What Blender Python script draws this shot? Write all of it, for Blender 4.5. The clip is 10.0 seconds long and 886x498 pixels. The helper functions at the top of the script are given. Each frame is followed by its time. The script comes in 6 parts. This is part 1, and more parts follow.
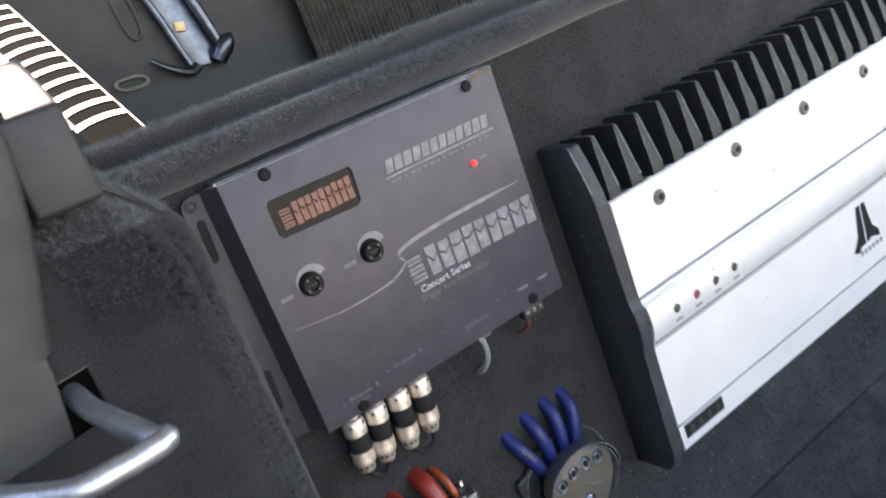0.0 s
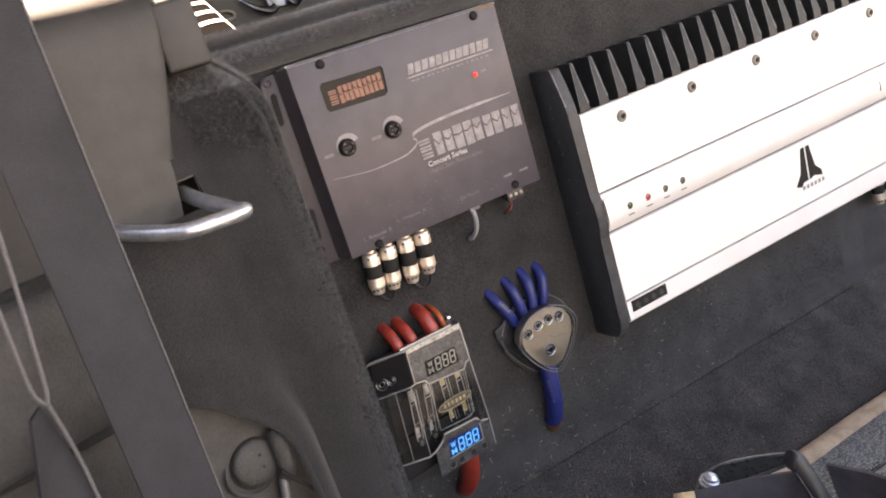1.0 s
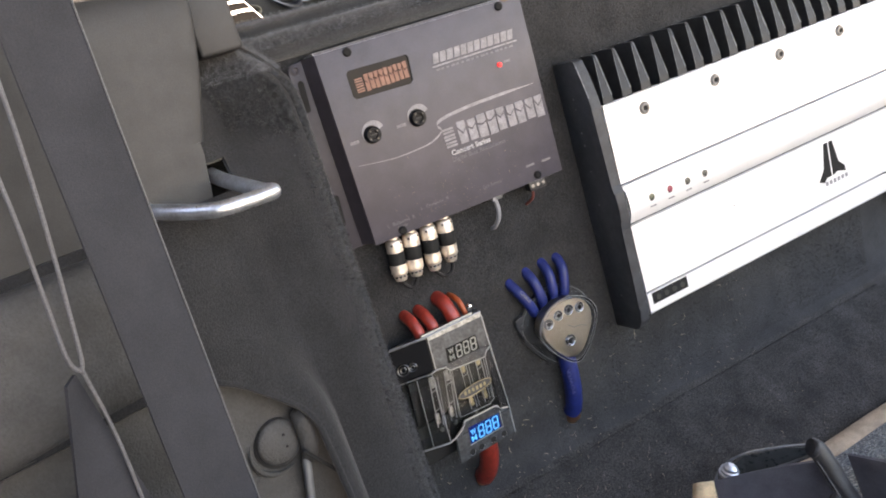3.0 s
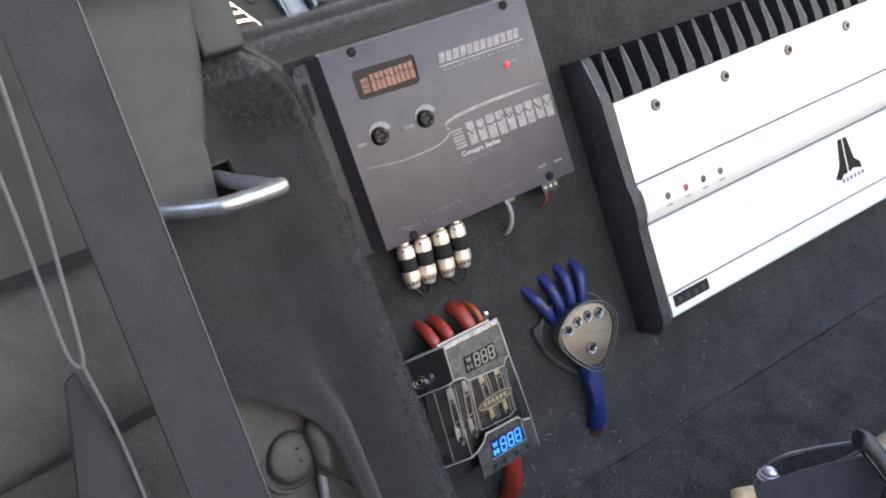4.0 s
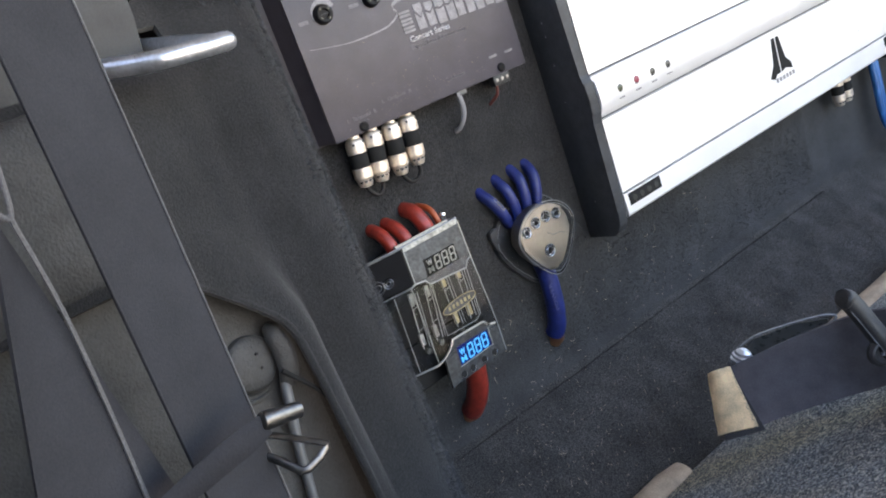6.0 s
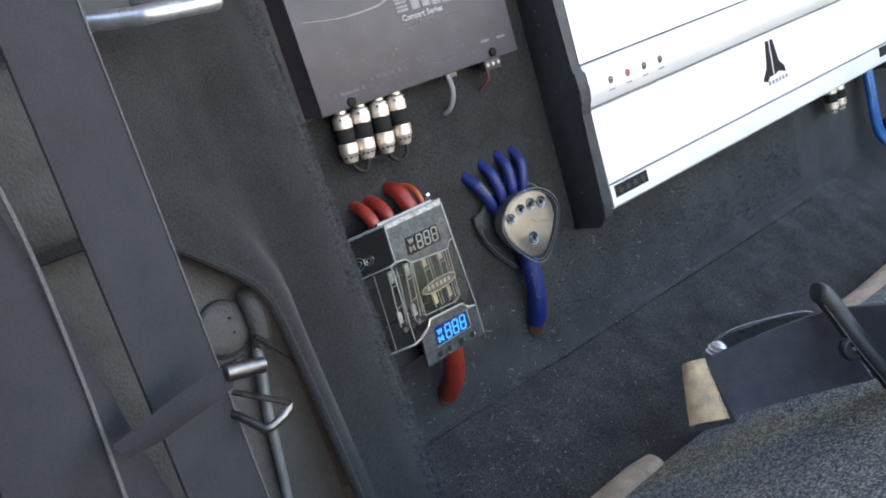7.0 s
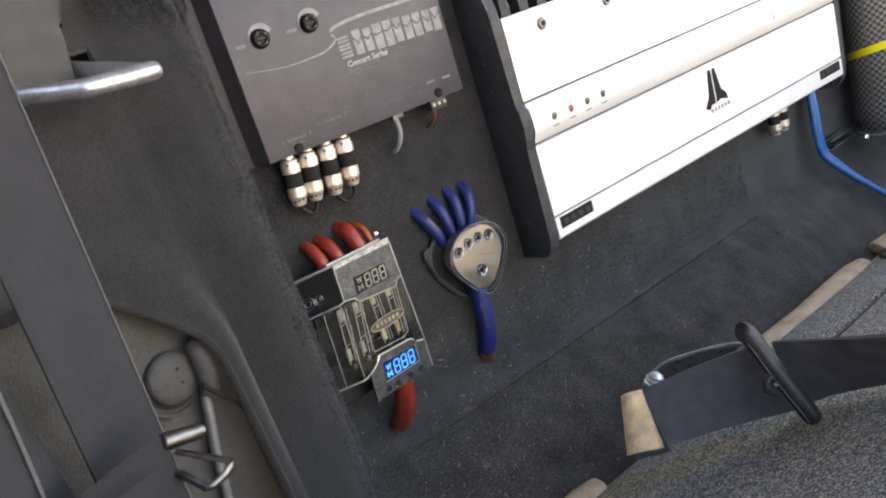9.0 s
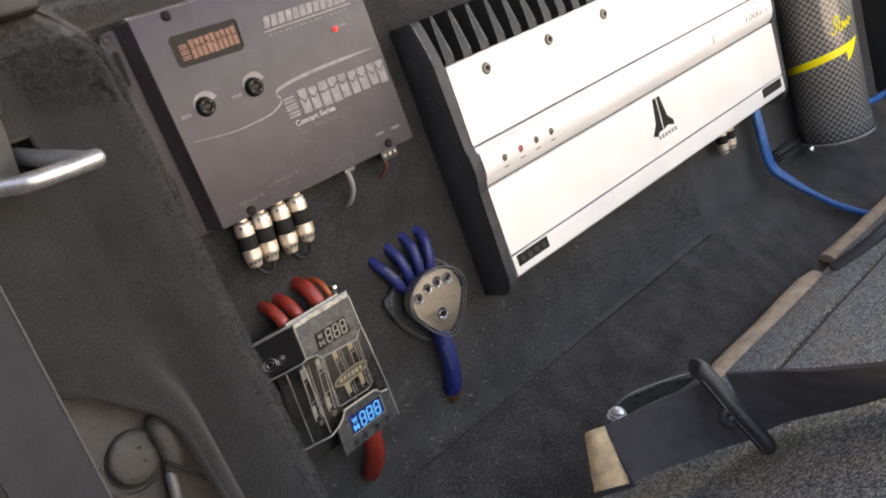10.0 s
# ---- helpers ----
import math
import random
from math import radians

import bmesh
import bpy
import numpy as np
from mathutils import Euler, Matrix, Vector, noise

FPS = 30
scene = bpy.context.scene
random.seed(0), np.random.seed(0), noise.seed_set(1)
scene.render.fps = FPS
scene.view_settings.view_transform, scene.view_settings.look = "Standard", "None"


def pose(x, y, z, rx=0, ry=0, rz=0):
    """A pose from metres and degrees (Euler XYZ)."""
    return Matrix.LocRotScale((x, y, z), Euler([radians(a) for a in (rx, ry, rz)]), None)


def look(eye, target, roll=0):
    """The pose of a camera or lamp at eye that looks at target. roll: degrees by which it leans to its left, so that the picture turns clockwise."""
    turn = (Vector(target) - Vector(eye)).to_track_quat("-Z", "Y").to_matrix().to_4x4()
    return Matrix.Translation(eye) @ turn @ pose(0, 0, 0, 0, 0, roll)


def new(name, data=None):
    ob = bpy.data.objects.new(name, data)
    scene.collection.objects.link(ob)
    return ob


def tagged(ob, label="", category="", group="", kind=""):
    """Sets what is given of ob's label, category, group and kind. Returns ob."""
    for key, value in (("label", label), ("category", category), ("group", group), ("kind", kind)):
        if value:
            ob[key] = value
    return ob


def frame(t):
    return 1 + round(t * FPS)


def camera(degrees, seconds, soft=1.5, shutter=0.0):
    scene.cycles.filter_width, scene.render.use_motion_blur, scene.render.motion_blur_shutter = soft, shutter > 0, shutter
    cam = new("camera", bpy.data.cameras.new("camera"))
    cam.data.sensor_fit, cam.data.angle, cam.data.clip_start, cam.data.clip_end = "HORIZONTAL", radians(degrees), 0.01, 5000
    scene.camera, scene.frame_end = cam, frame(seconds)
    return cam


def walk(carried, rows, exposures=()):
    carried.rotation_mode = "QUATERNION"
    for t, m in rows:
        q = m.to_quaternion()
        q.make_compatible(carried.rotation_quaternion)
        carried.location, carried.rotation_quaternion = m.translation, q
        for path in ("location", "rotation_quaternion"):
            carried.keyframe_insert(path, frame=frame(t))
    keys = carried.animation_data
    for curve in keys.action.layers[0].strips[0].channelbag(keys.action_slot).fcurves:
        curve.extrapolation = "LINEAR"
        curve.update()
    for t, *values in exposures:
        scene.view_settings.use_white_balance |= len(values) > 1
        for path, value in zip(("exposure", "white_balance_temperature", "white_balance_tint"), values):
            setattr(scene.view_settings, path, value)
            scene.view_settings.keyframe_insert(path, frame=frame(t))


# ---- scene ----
cam = camera(60.8, 10.0, soft=1.9, shutter=0.4)
PATH = [
    (0, (-0.0867, -0.3875, 0.5933), (0.1281, 0.0407, 0.4500), -20.65),
    (0.5, (-0.1129, -0.4817, 0.5844), (0.0865, -0.0470, 0.4384), -21.79),
    (1, (-0.1511, -0.5510, 0.5528), (0.0311, -0.1072, 0.4120), -17.36),
    (1.5, (-0.1513, -0.5808, 0.5584), (0.0179, -0.1310, 0.4204), -15.22),
    (2, (-0.1520, -0.5791, 0.5603), (0.0167, -0.1302, 0.4188), -15.22),
    (2.5, (-0.1557, -0.5707, 0.5564), (0.0139, -0.1218, 0.4159), -15.85),
    (4, (-0.1763, -0.5351, 0.5100), (0.0096, -0.0833, 0.4037), -18.81),
    (4.5, (-0.1787, -0.5370, 0.5042), (0.0093, -0.0823, 0.4148), -18.38),
    (5, (-0.1792, -0.5233, 0.5336), (0.0262, -0.0783, 0.4348), -20.70),
    (5.5, (-0.2113, -0.4849, 0.4983), (0.0267, -0.0652, 0.3670), -21.55),
    (6, (-0.2223, -0.4765, 0.4539), (0.0166, -0.0594, 0.3160), -20.04),
    (7.5, (-0.2163, -0.4922, 0.4341), (0.0278, -0.0772, 0.2992), -16.40),
    (8, (-0.2107, -0.4951, 0.4358), (0.0354, -0.0822, 0.2979), -16.22),
    (8.5, (-0.2082, -0.4973, 0.4379), (0.0374, -0.0851, 0.2971), -16.25),
    (9, (-0.1986, -0.5112, 0.4657), (0.0519, -0.1036, 0.3202), -17.56),
    (9.5, (-0.1958, -0.5131, 0.4793), (0.0667, -0.1139, 0.3321), -19.54),
    (10, (-0.1804, -0.5220, 0.4919), (0.0864, -0.1250, 0.3464), -20.40),
]
EXPOSURES = [(0.0, 3.45, 7800, 18), (0.6, 3.46, 8150, 18), (1.0, 3.71, 10200, 28), (1.4, 3.80, 11100, 31), (2.2, 3.83, 10600, 28), (2.7, 3.82, 9600, 24), (4.5, 3.74, 8250, 18), (5.4, 3.71, 8900, 17), (6.0, 3.71, 8150, 18), (7.5, 3.76, 7700, 15), (8.5, 3.73, 8300, 17), (9.2, 3.72, 9800, 22), (10.0, 3.50, 10200, 23)]
walk(cam, [(t, look(eye, target, roll)) for t, eye, target, roll in PATH], EXPOSURES)

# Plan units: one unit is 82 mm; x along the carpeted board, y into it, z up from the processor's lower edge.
U, Z0 = 0.082, 0.40

# ---- world, sun, exposure ----
world = bpy.data.worlds.new("sky")
scene.world = world
world.use_nodes = True
wn = world.node_tree
sky = wn.nodes.new("ShaderNodeTexSky")
sky.sky_type = "NISHITA"
sky.sun_disc = False
SUN = Vector((-0.25, 0.58, 0.775)).normalized()
sky.sun_elevation = math.asin(SUN.z)
sky.sun_rotation = math.atan2(SUN.x, SUN.y)
wn.links.new(sky.outputs[0], wn.nodes["Background"].inputs[0])
wn.nodes["Background"].inputs[1].default_value = 0.10
sun = new("sun", bpy.data.lights.new("sun", "SUN"))
sun.data.energy, sun.data.angle, sun.data.color = 5.0, radians(0.5), (1.0, 0.975, 0.94)
sun.matrix_world = look(SUN * 10, (0, 0, 0))


# ---- materials ----
def mat(name, color, rough=0.6, metal=0.0, grain=0.0, grain_size=0.001, bump=0.0, bump_size=0.0015, stain=0.0, stain_size=0.05,
        sheen=0.0, coat=0.0, glow=0.0, glow_color=None, spec=0.5):
    m = bpy.data.materials.new(name)
    m.use_nodes = True
    nt = m.node_tree
    b = nt.nodes["Principled BSDF"]
    b.inputs["Base Color"].default_value = (*color, 1)
    b.inputs["Roughness"].default_value = rough
    b.inputs["Metallic"].default_value = metal
    b.inputs["Sheen Weight"].default_value = sheen
    b.inputs["Sheen Roughness"].default_value = 0.6
    b.inputs["Coat Weight"].default_value = coat
    b.inputs["Specular IOR Level"].default_value = spec
    if glow:
        b.inputs["Emission Color"].default_value = (*(glow_color or color), 1)
        b.inputs["Emission Strength"].default_value = glow
    tc = nt.nodes.new("ShaderNodeTexCoord")

    def nz(size, detail=3.0):
        n = nt.nodes.new("ShaderNodeTexNoise")
        n.inputs["Scale"].default_value = 1.0 / size
        n.inputs["Detail"].default_value = detail
        nt.links.new(tc.outputs["Object"], n.inputs["Vector"])
        return n.outputs["Fac"]

    col = None
    for amount, size in ((grain, grain_size), (stain, stain_size)):
        if amount:
            ramp = nt.nodes.new("ShaderNodeMapRange")
            ramp.inputs["From Min"].default_value, ramp.inputs["From Max"].default_value = 0.3, 0.7
            ramp.inputs["To Min"].default_value, ramp.inputs["To Max"].default_value = 1 - amount, 1 + amount
            nt.links.new(nz(size), ramp.inputs["Value"])
            mul = nt.nodes.new("ShaderNodeVectorMath")
            mul.operation = "SCALE"
            if col is None:
                mul.inputs[0].default_value = color
            else:
                nt.links.new(col, mul.inputs[0])
            nt.links.new(ramp.outputs[0], mul.inputs["Scale"])
            col = mul.outputs[0]
    if col is not None:
        nt.links.new(col, b.inputs["Base Color"])
    if stain:
        rr = nt.nodes.new("ShaderNodeMapRange")
        rr.inputs["To Min"].default_value, rr.inputs["To Max"].default_value = max(0.02, rough - 0.12), min(1, rough + 0.12)
        nt.links.new(nz(stain_size * 0.4), rr.inputs["Value"])
        nt.links.new(rr.outputs[0], b.inputs["Roughness"])
    if bump:
        bp = nt.nodes.new("ShaderNodeBump")
        bp.inputs["Strength"].default_value = bump
        bp.inputs["Distance"].default_value = bump_size
        nt.links.new(nz(bump_size, 2.0), bp.inputs["Height"])
        nt.links.new(bp.outputs[0], b.inputs["Normal"])
    return m


def glass(name, color=(0.93, 0.95, 0.96), rough=0.04, clear=1.0, ior=1.45):
    m = bpy.data.materials.new(name)
    m.use_nodes = True
    b = m.node_tree.nodes["Principled BSDF"]
    b.inputs["Base Color"].default_value = (*color, 1)
    b.inputs["Roughness"].default_value = rough
    b.inputs["Transmission Weight"].default_value = clear
    b.inputs["IOR"].default_value = ior
    return m


CARPET = mat("black_carpet", (0.0204, 0.0204, 0.0215), 0.95, grain=0.7, grain_size=0.0010, bump=0.8, bump_size=0.0011, stain=0.3, stain_size=0.03, sheen=0.12, spec=0.12)
# Lighter copy of the carpet: stronger light on the flap, plus dust.
DUSTLIT = mat("dusty_lit_black_carpet", (0.059, 0.0552, 0.0505), 0.95, grain=0.9, grain_size=0.0010, bump=0.9, bump_size=0.0011, stain=0.3, stain_size=0.03, sheen=0.12, spec=0.12)
FELT = mat("charcoal_felt_carpet", (0.0191, 0.0196, 0.0211), 0.95, grain=0.4, grain_size=0.0011, bump=0.5, bump_size=0.0011, stain=0.17, stain_size=0.03, sheen=0.15, spec=0.1)
TRIM = mat("charcoal_trim_plastic", (0.030, 0.0305, 0.0315), 0.55, grain=0.15, grain_size=0.0008, bump=0.22, bump_size=0.0007, stain=0.15, stain_size=0.02, spec=0.4)
VINYL = mat("grey_grained_vinyl", (0.046, 0.0462, 0.0462), 0.5, grain=0.15, grain_size=0.002, bump=0.5, bump_size=0.0015, stain=0.2, stain_size=0.02, spec=0.35)
POST = mat("pale_grey_plastic", (0.13, 0.135, 0.14), 0.45, stain=0.15, stain_size=0.01)
TAN = mat("tan_binding", (0.47, 0.355, 0.25), 0.85, grain=0.15, grain_size=0.001, bump=0.4, bump_size=0.001, stain=0.2, stain_size=0.012)
WEB = mat("charcoal_webbing", (0.0305, 0.0320, 0.0375), 0.7, grain=0.15, grain_size=0.0008, bump=0.3, bump_size=0.0007, stain=0.15, stain_size=0.03, spec=0.15)
WEBGREY = mat("faded_grey_webbing", (0.120, 0.116, 0.130), 0.75, grain=0.12, grain_size=0.0008, bump=0.4, bump_size=0.0007, stain=0.18, stain_size=0.015, spec=0.15)
IVORY = mat("stained_ivory_binding", (0.84, 0.61, 0.36), 0.85, grain=0.12, grain_size=0.001, bump=0.4, bump_size=0.001, stain=0.3, stain_size=0.014)
DULLNICKEL = mat("dull_nickel_cap", (0.18, 0.18, 0.178), 0.35, metal=1.0, stain=0.2, stain_size=0.004)
AGEDGOLD = mat("aged_gold_cap", (0.25, 0.21, 0.13), 0.35, metal=1.0, stain=0.2, stain_size=0.004)
FLANGE = mat("dark_purple_enamel", (0.041, 0.0375, 0.0465), 0.5, stain=0.15, stain_size=0.01, spec=0.3)
GROUNDPLATE = mat("satin_nickel_plate", (0.46, 0.40, 0.335), 0.33, metal=0.95, grain=0.05, grain_size=0.003)
GLOSSBLACK = mat("glossy_black_knob", (0.009, 0.009, 0.010), 0.45, spec=0.12)
FINBACK = mat("black_heatsink_bed", (0.105, 0.110, 0.117), 0.6, stain=0.2, stain_size=0.01, spec=0.2)
HINGE = mat("brushed_hinge_steel", (0.11, 0.125, 0.155), 0.34, metal=1.0, stain=0.2, stain_size=0.01)
CORD = mat("dull_green_cord", (0.050, 0.055, 0.055), 0.8)
FAINT = mat("faint_grey_print", (0.115, 0.109, 0.12), 0.5, grain=0.4, grain_size=0.0006)
RUSTY = mat("rusty_chipped_paint", (0.11, 0.075, 0.05), 0.7, grain=0.4, grain_size=0.001)
BASEGREY = mat("smoky_block_base", (0.034, 0.035, 0.038), 0.35, spec=0.3)
DULLBRASS = mat("tarnished_brass", (0.20, 0.17, 0.10), 0.4, metal=0.7, stain=0.3, stain_size=0.004)
ALLOY = mat("dull_alloy", (0.22, 0.21, 0.18), 0.6, metal=0.2, stain=0.2, stain_size=0.004)
FELTPILE = mat("charcoal_felt_nap", (0.070, 0.071, 0.074), 0.9, grain=0.5, grain_size=0.004, spec=0.1)
WHITEPRINT = mat("white_print", (0.40, 0.39, 0.40), 0.5, grain=0.3, grain_size=0.0006)
SLATE = mat("dark_grey_gloss_plastic", (0.050, 0.053, 0.053), 0.3, stain=0.2, stain_size=0.01)
PALELID = mat("pale_brushed_lid", (0.22, 0.217, 0.205), 0.4, metal=0.6, stain=0.2, stain_size=0.005, grain=0.1, grain_size=0.002)
SEAM = mat("brown_seam_cord", (0.075, 0.052, 0.040), 0.9, grain=0.3, grain_size=0.002)
PILE = mat("worn_carpet_pile", (0.062, 0.057, 0.052), 0.9, grain=0.5, grain_size=0.004, spec=0.1)
BLUEPRINT = mat("worn_cable_print", (0.040, 0.048, 0.15), 0.5, grain=0.4, grain_size=0.0006)
WEBEDGE = mat("worn_webbing_edge", (0.105, 0.105, 0.11), 0.8, grain=0.3, grain_size=0.001)
BLACK = mat("black_plastic", (0.028, 0.028, 0.030), 0.45, stain=0.2, stain_size=0.01, grain=0.2, grain_size=0.001, spec=0.4)
MATTBLACK = mat("matt_black", (0.020, 0.020, 0.020), 0.8, spec=0.1)
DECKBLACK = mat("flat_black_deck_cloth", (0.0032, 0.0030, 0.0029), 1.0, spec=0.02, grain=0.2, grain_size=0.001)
# Roll felt darkened and its upper fibres paled, so the tops read as lit.
ROLLFELT = mat("shaded_charcoal_felt", (0.023, 0.024, 0.0265), 0.95, grain=0.5, grain_size=0.0011, bump=0.7, bump_size=0.0011, stain=0.2, stain_size=0.03, sheen=0.3, spec=0.1)
CREST = mat("toplit_crest_fibre", (0.16, 0.167, 0.18), 0.9, grain=0.5, grain_size=0.004, spec=0.1)
GUNMETAL = mat("purple_grey_enamel", (0.048, 0.0435, 0.0555), 0.42, grain=0.2, grain_size=0.0006, bump=0.30, bump_size=0.0006, stain=0.16, stain_size=0.02, spec=0.45)
PRINT = mat("pale_grey_print", (0.178, 0.170, 0.183), 0.5, grain=0.4, grain_size=0.0006, stain=0.25, stain_size=0.006)
EDGE = mat("bevel_highlight_metal", (0.40, 0.39, 0.40), 0.42, metal=0.8, stain=0.3, stain_size=0.006)
SILVER = mat("satin_silver_aluminium", (0.78, 0.77, 0.77), 0.42, metal=0.35, grain=0.03, grain_size=0.0008, stain=0.04, stain_size=0.04)
FIN = mat("black_anodised_aluminium", (0.018, 0.0190, 0.0210), 0.5, stain=0.3, stain_size=0.01, grain=0.25, grain_size=0.001, spec=0.35)
CHROME = mat("chrome", (0.75, 0.76, 0.78), 0.12, metal=1.0, stain=0.08, stain_size=0.008)
STEEL = mat("zinc_plated_steel", (0.62, 0.65, 0.69), 0.40, metal=0.9, stain=0.14, stain_size=0.012, grain=0.12, grain_size=0.002)
NICKEL = mat("pale_gold_nickel", (0.74, 0.64, 0.545), 0.48, metal=0.8, stain=0.22, stain_size=0.003)
BLUE = mat("blue_cable_jacket", (0.006, 0.017, 0.118), 0.5, stain=0.25, stain_size=0.006)
SKYBLUE = mat("bright_blue_cable", (0.004, 0.105, 0.31), 0.4, stain=0.2, stain_size=0.008)
RED = mat("red_cable_jacket", (0.27, 0.029, 0.019), 0.36, stain=0.25, stain_size=0.005)
DULLRED = mat("dull_red_wire", (0.12, 0.030, 0.025), 0.6)
ORANGE = mat("orange_wire", (0.34, 0.065, 0.02), 0.45)
GREYWIRE = mat("grey_wire", (0.21, 0.21, 0.225), 0.5)
COPPER = mat("bare_copper", (0.55, 0.27, 0.15), 0.35, metal=0.9)
PLATE = mat("grey_chromed_plate", (0.040, 0.043, 0.047), 0.34, metal=0.2, grain=0.3, grain_size=0.0022, stain=0.35, stain_size=0.006, spec=0.25)
# Pale opaque lines that stand in for light caught by acrylic edges.
RIM = mat("acrylic_edge_highlight", (0.22, 0.225, 0.23), 0.15, spec=0.8)
FUZZ = mat("toplit_felt_fibre", (0.16, 0.167, 0.18), 0.9, grain=0.4, grain_size=0.004, spec=0.1)
LIDSTEEL = mat("scuffed_lid_metal", (0.17, 0.172, 0.17), 0.36, metal=0.7, grain=0.3, grain_size=0.002, stain=0.4, stain_size=0.006)
SCREWSTEEL = mat("dull_screw_steel", (0.20, 0.20, 0.195), 0.35, metal=0.5, stain=0.2, stain_size=0.003)
GLOSSLEAD = mat("glossy_black_lead", (0.012, 0.012, 0.013), 0.4, spec=0.2)
CLEAR = glass("clear_acrylic", (0.86, 0.87, 0.88), 0.03, 1.0, 1.13)
WINDOW = mat("dark_display_window", (0.016, 0.014, 0.013), 0.4, stain=0.1, stain_size=0.01, spec=0.12)
LCD = mat("dull_lcd_glass", (0.008, 0.0075, 0.007), 0.4, spec=0.08)
LCDSEG = mat("grey_lcd_segment", (0.24, 0.232, 0.20), 0.5)
BLUELIT = mat("lit_blue_display", (0.002, 0.008, 0.05), 0.3, glow=0.008, glow_color=(0.002, 0.04, 1.0), spec=0.08)
BLUESEG = mat("lit_pale_blue_segment", (0.01, 0.08, 0.3), 0.3, glow=0.11, glow_color=(0.008, 0.42, 1.0))
AMBERLIT = mat("dim_amber_bar", (0.070, 0.042, 0.030), 0.4, glow=0.011, glow_color=(1.0, 0.17, 0.045), stain=0.3, stain_size=0.008)
REDLED = mat("lit_red_led", (0.8, 0.03, 0.03), 0.3, glow=0.12, glow_color=(1.0, 0.05, 0.06))
DARKLED = mat("unlit_led", (0.05, 0.05, 0.045), 0.2)
PINKLED = mat("red_led_lens", (0.26, 0.05, 0.07), 0.2)
GREENLED = mat("green_led_lens", (0.06, 0.07, 0.045), 0.2)
YELLOW = mat("yellow_print", (0.85, 0.72, 0.02), 0.4)
VELOUR = mat("olive_brown_velour", (0.044, 0.043, 0.037), 0.95, grain=0.4, grain_size=0.003, stain=0.3, stain_size=0.02, sheen=0.1, spec=0.1)
DARKPANEL = mat("dark_cabin_panel", (0.0140, 0.0160, 0.0188), 0.55, stain=0.25, stain_size=0.05, bump=0.3, bump_size=0.002)
DECKPALE = mat("pale_deck_stripe", (0.72, 0.70, 0.68), 0.5, stain=0.1, stain_size=0.01)
HEAD = mat("grey_headliner", (0.14, 0.138, 0.134), 0.9, grain=0.1, grain_size=0.002, stain=0.1, stain_size=0.1)
CONCRETE = mat("sunlit_concrete", (0.30, 0.29, 0.27), 0.9, grain=0.15, grain_size=0.01, stain=0.2, stain_size=0.6)
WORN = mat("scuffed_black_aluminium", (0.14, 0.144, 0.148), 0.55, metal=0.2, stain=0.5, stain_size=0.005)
CAP = mat("dark_anodised_end_cap", (0.039, 0.042, 0.047), 0.5, stain=0.2, stain_size=0.01, grain=0.15, grain_size=0.001, spec=0.3)
LINT = mat("straw_lint", (0.36, 0.285, 0.20), 0.8)


def drape(m, size, depth):
    """Adds soft cloth folds under the fine relief of a material."""
    nt = m.node_tree
    fine = next(n for n in nt.nodes if n.bl_idname == "ShaderNodeBump")
    tc = nt.nodes.new("ShaderNodeTexCoord")
    mp = nt.nodes.new("ShaderNodeMapping")
    mp.inputs["Scale"].default_value = (1.0, 1.0, 0.45)
    n = nt.nodes.new("ShaderNodeTexNoise")
    n.inputs["Scale"].default_value = 1.0 / size
    n.inputs["Detail"].default_value = 1.0
    bp = nt.nodes.new("ShaderNodeBump")
    bp.inputs["Strength"].default_value = 0.8
    bp.inputs["Distance"].default_value = depth
    nt.links.new(tc.outputs["Object"], mp.inputs["Vector"])
    nt.links.new(mp.outputs[0], n.inputs["Vector"])
    nt.links.new(n.outputs["Fac"], bp.inputs["Height"])
    nt.links.new(bp.outputs[0], fine.inputs["Normal"])


drape(FELT, 0.045, 0.008)
drape(CARPET, 0.05, 0.006)
drape(DUSTLIT, 0.04, 0.008)


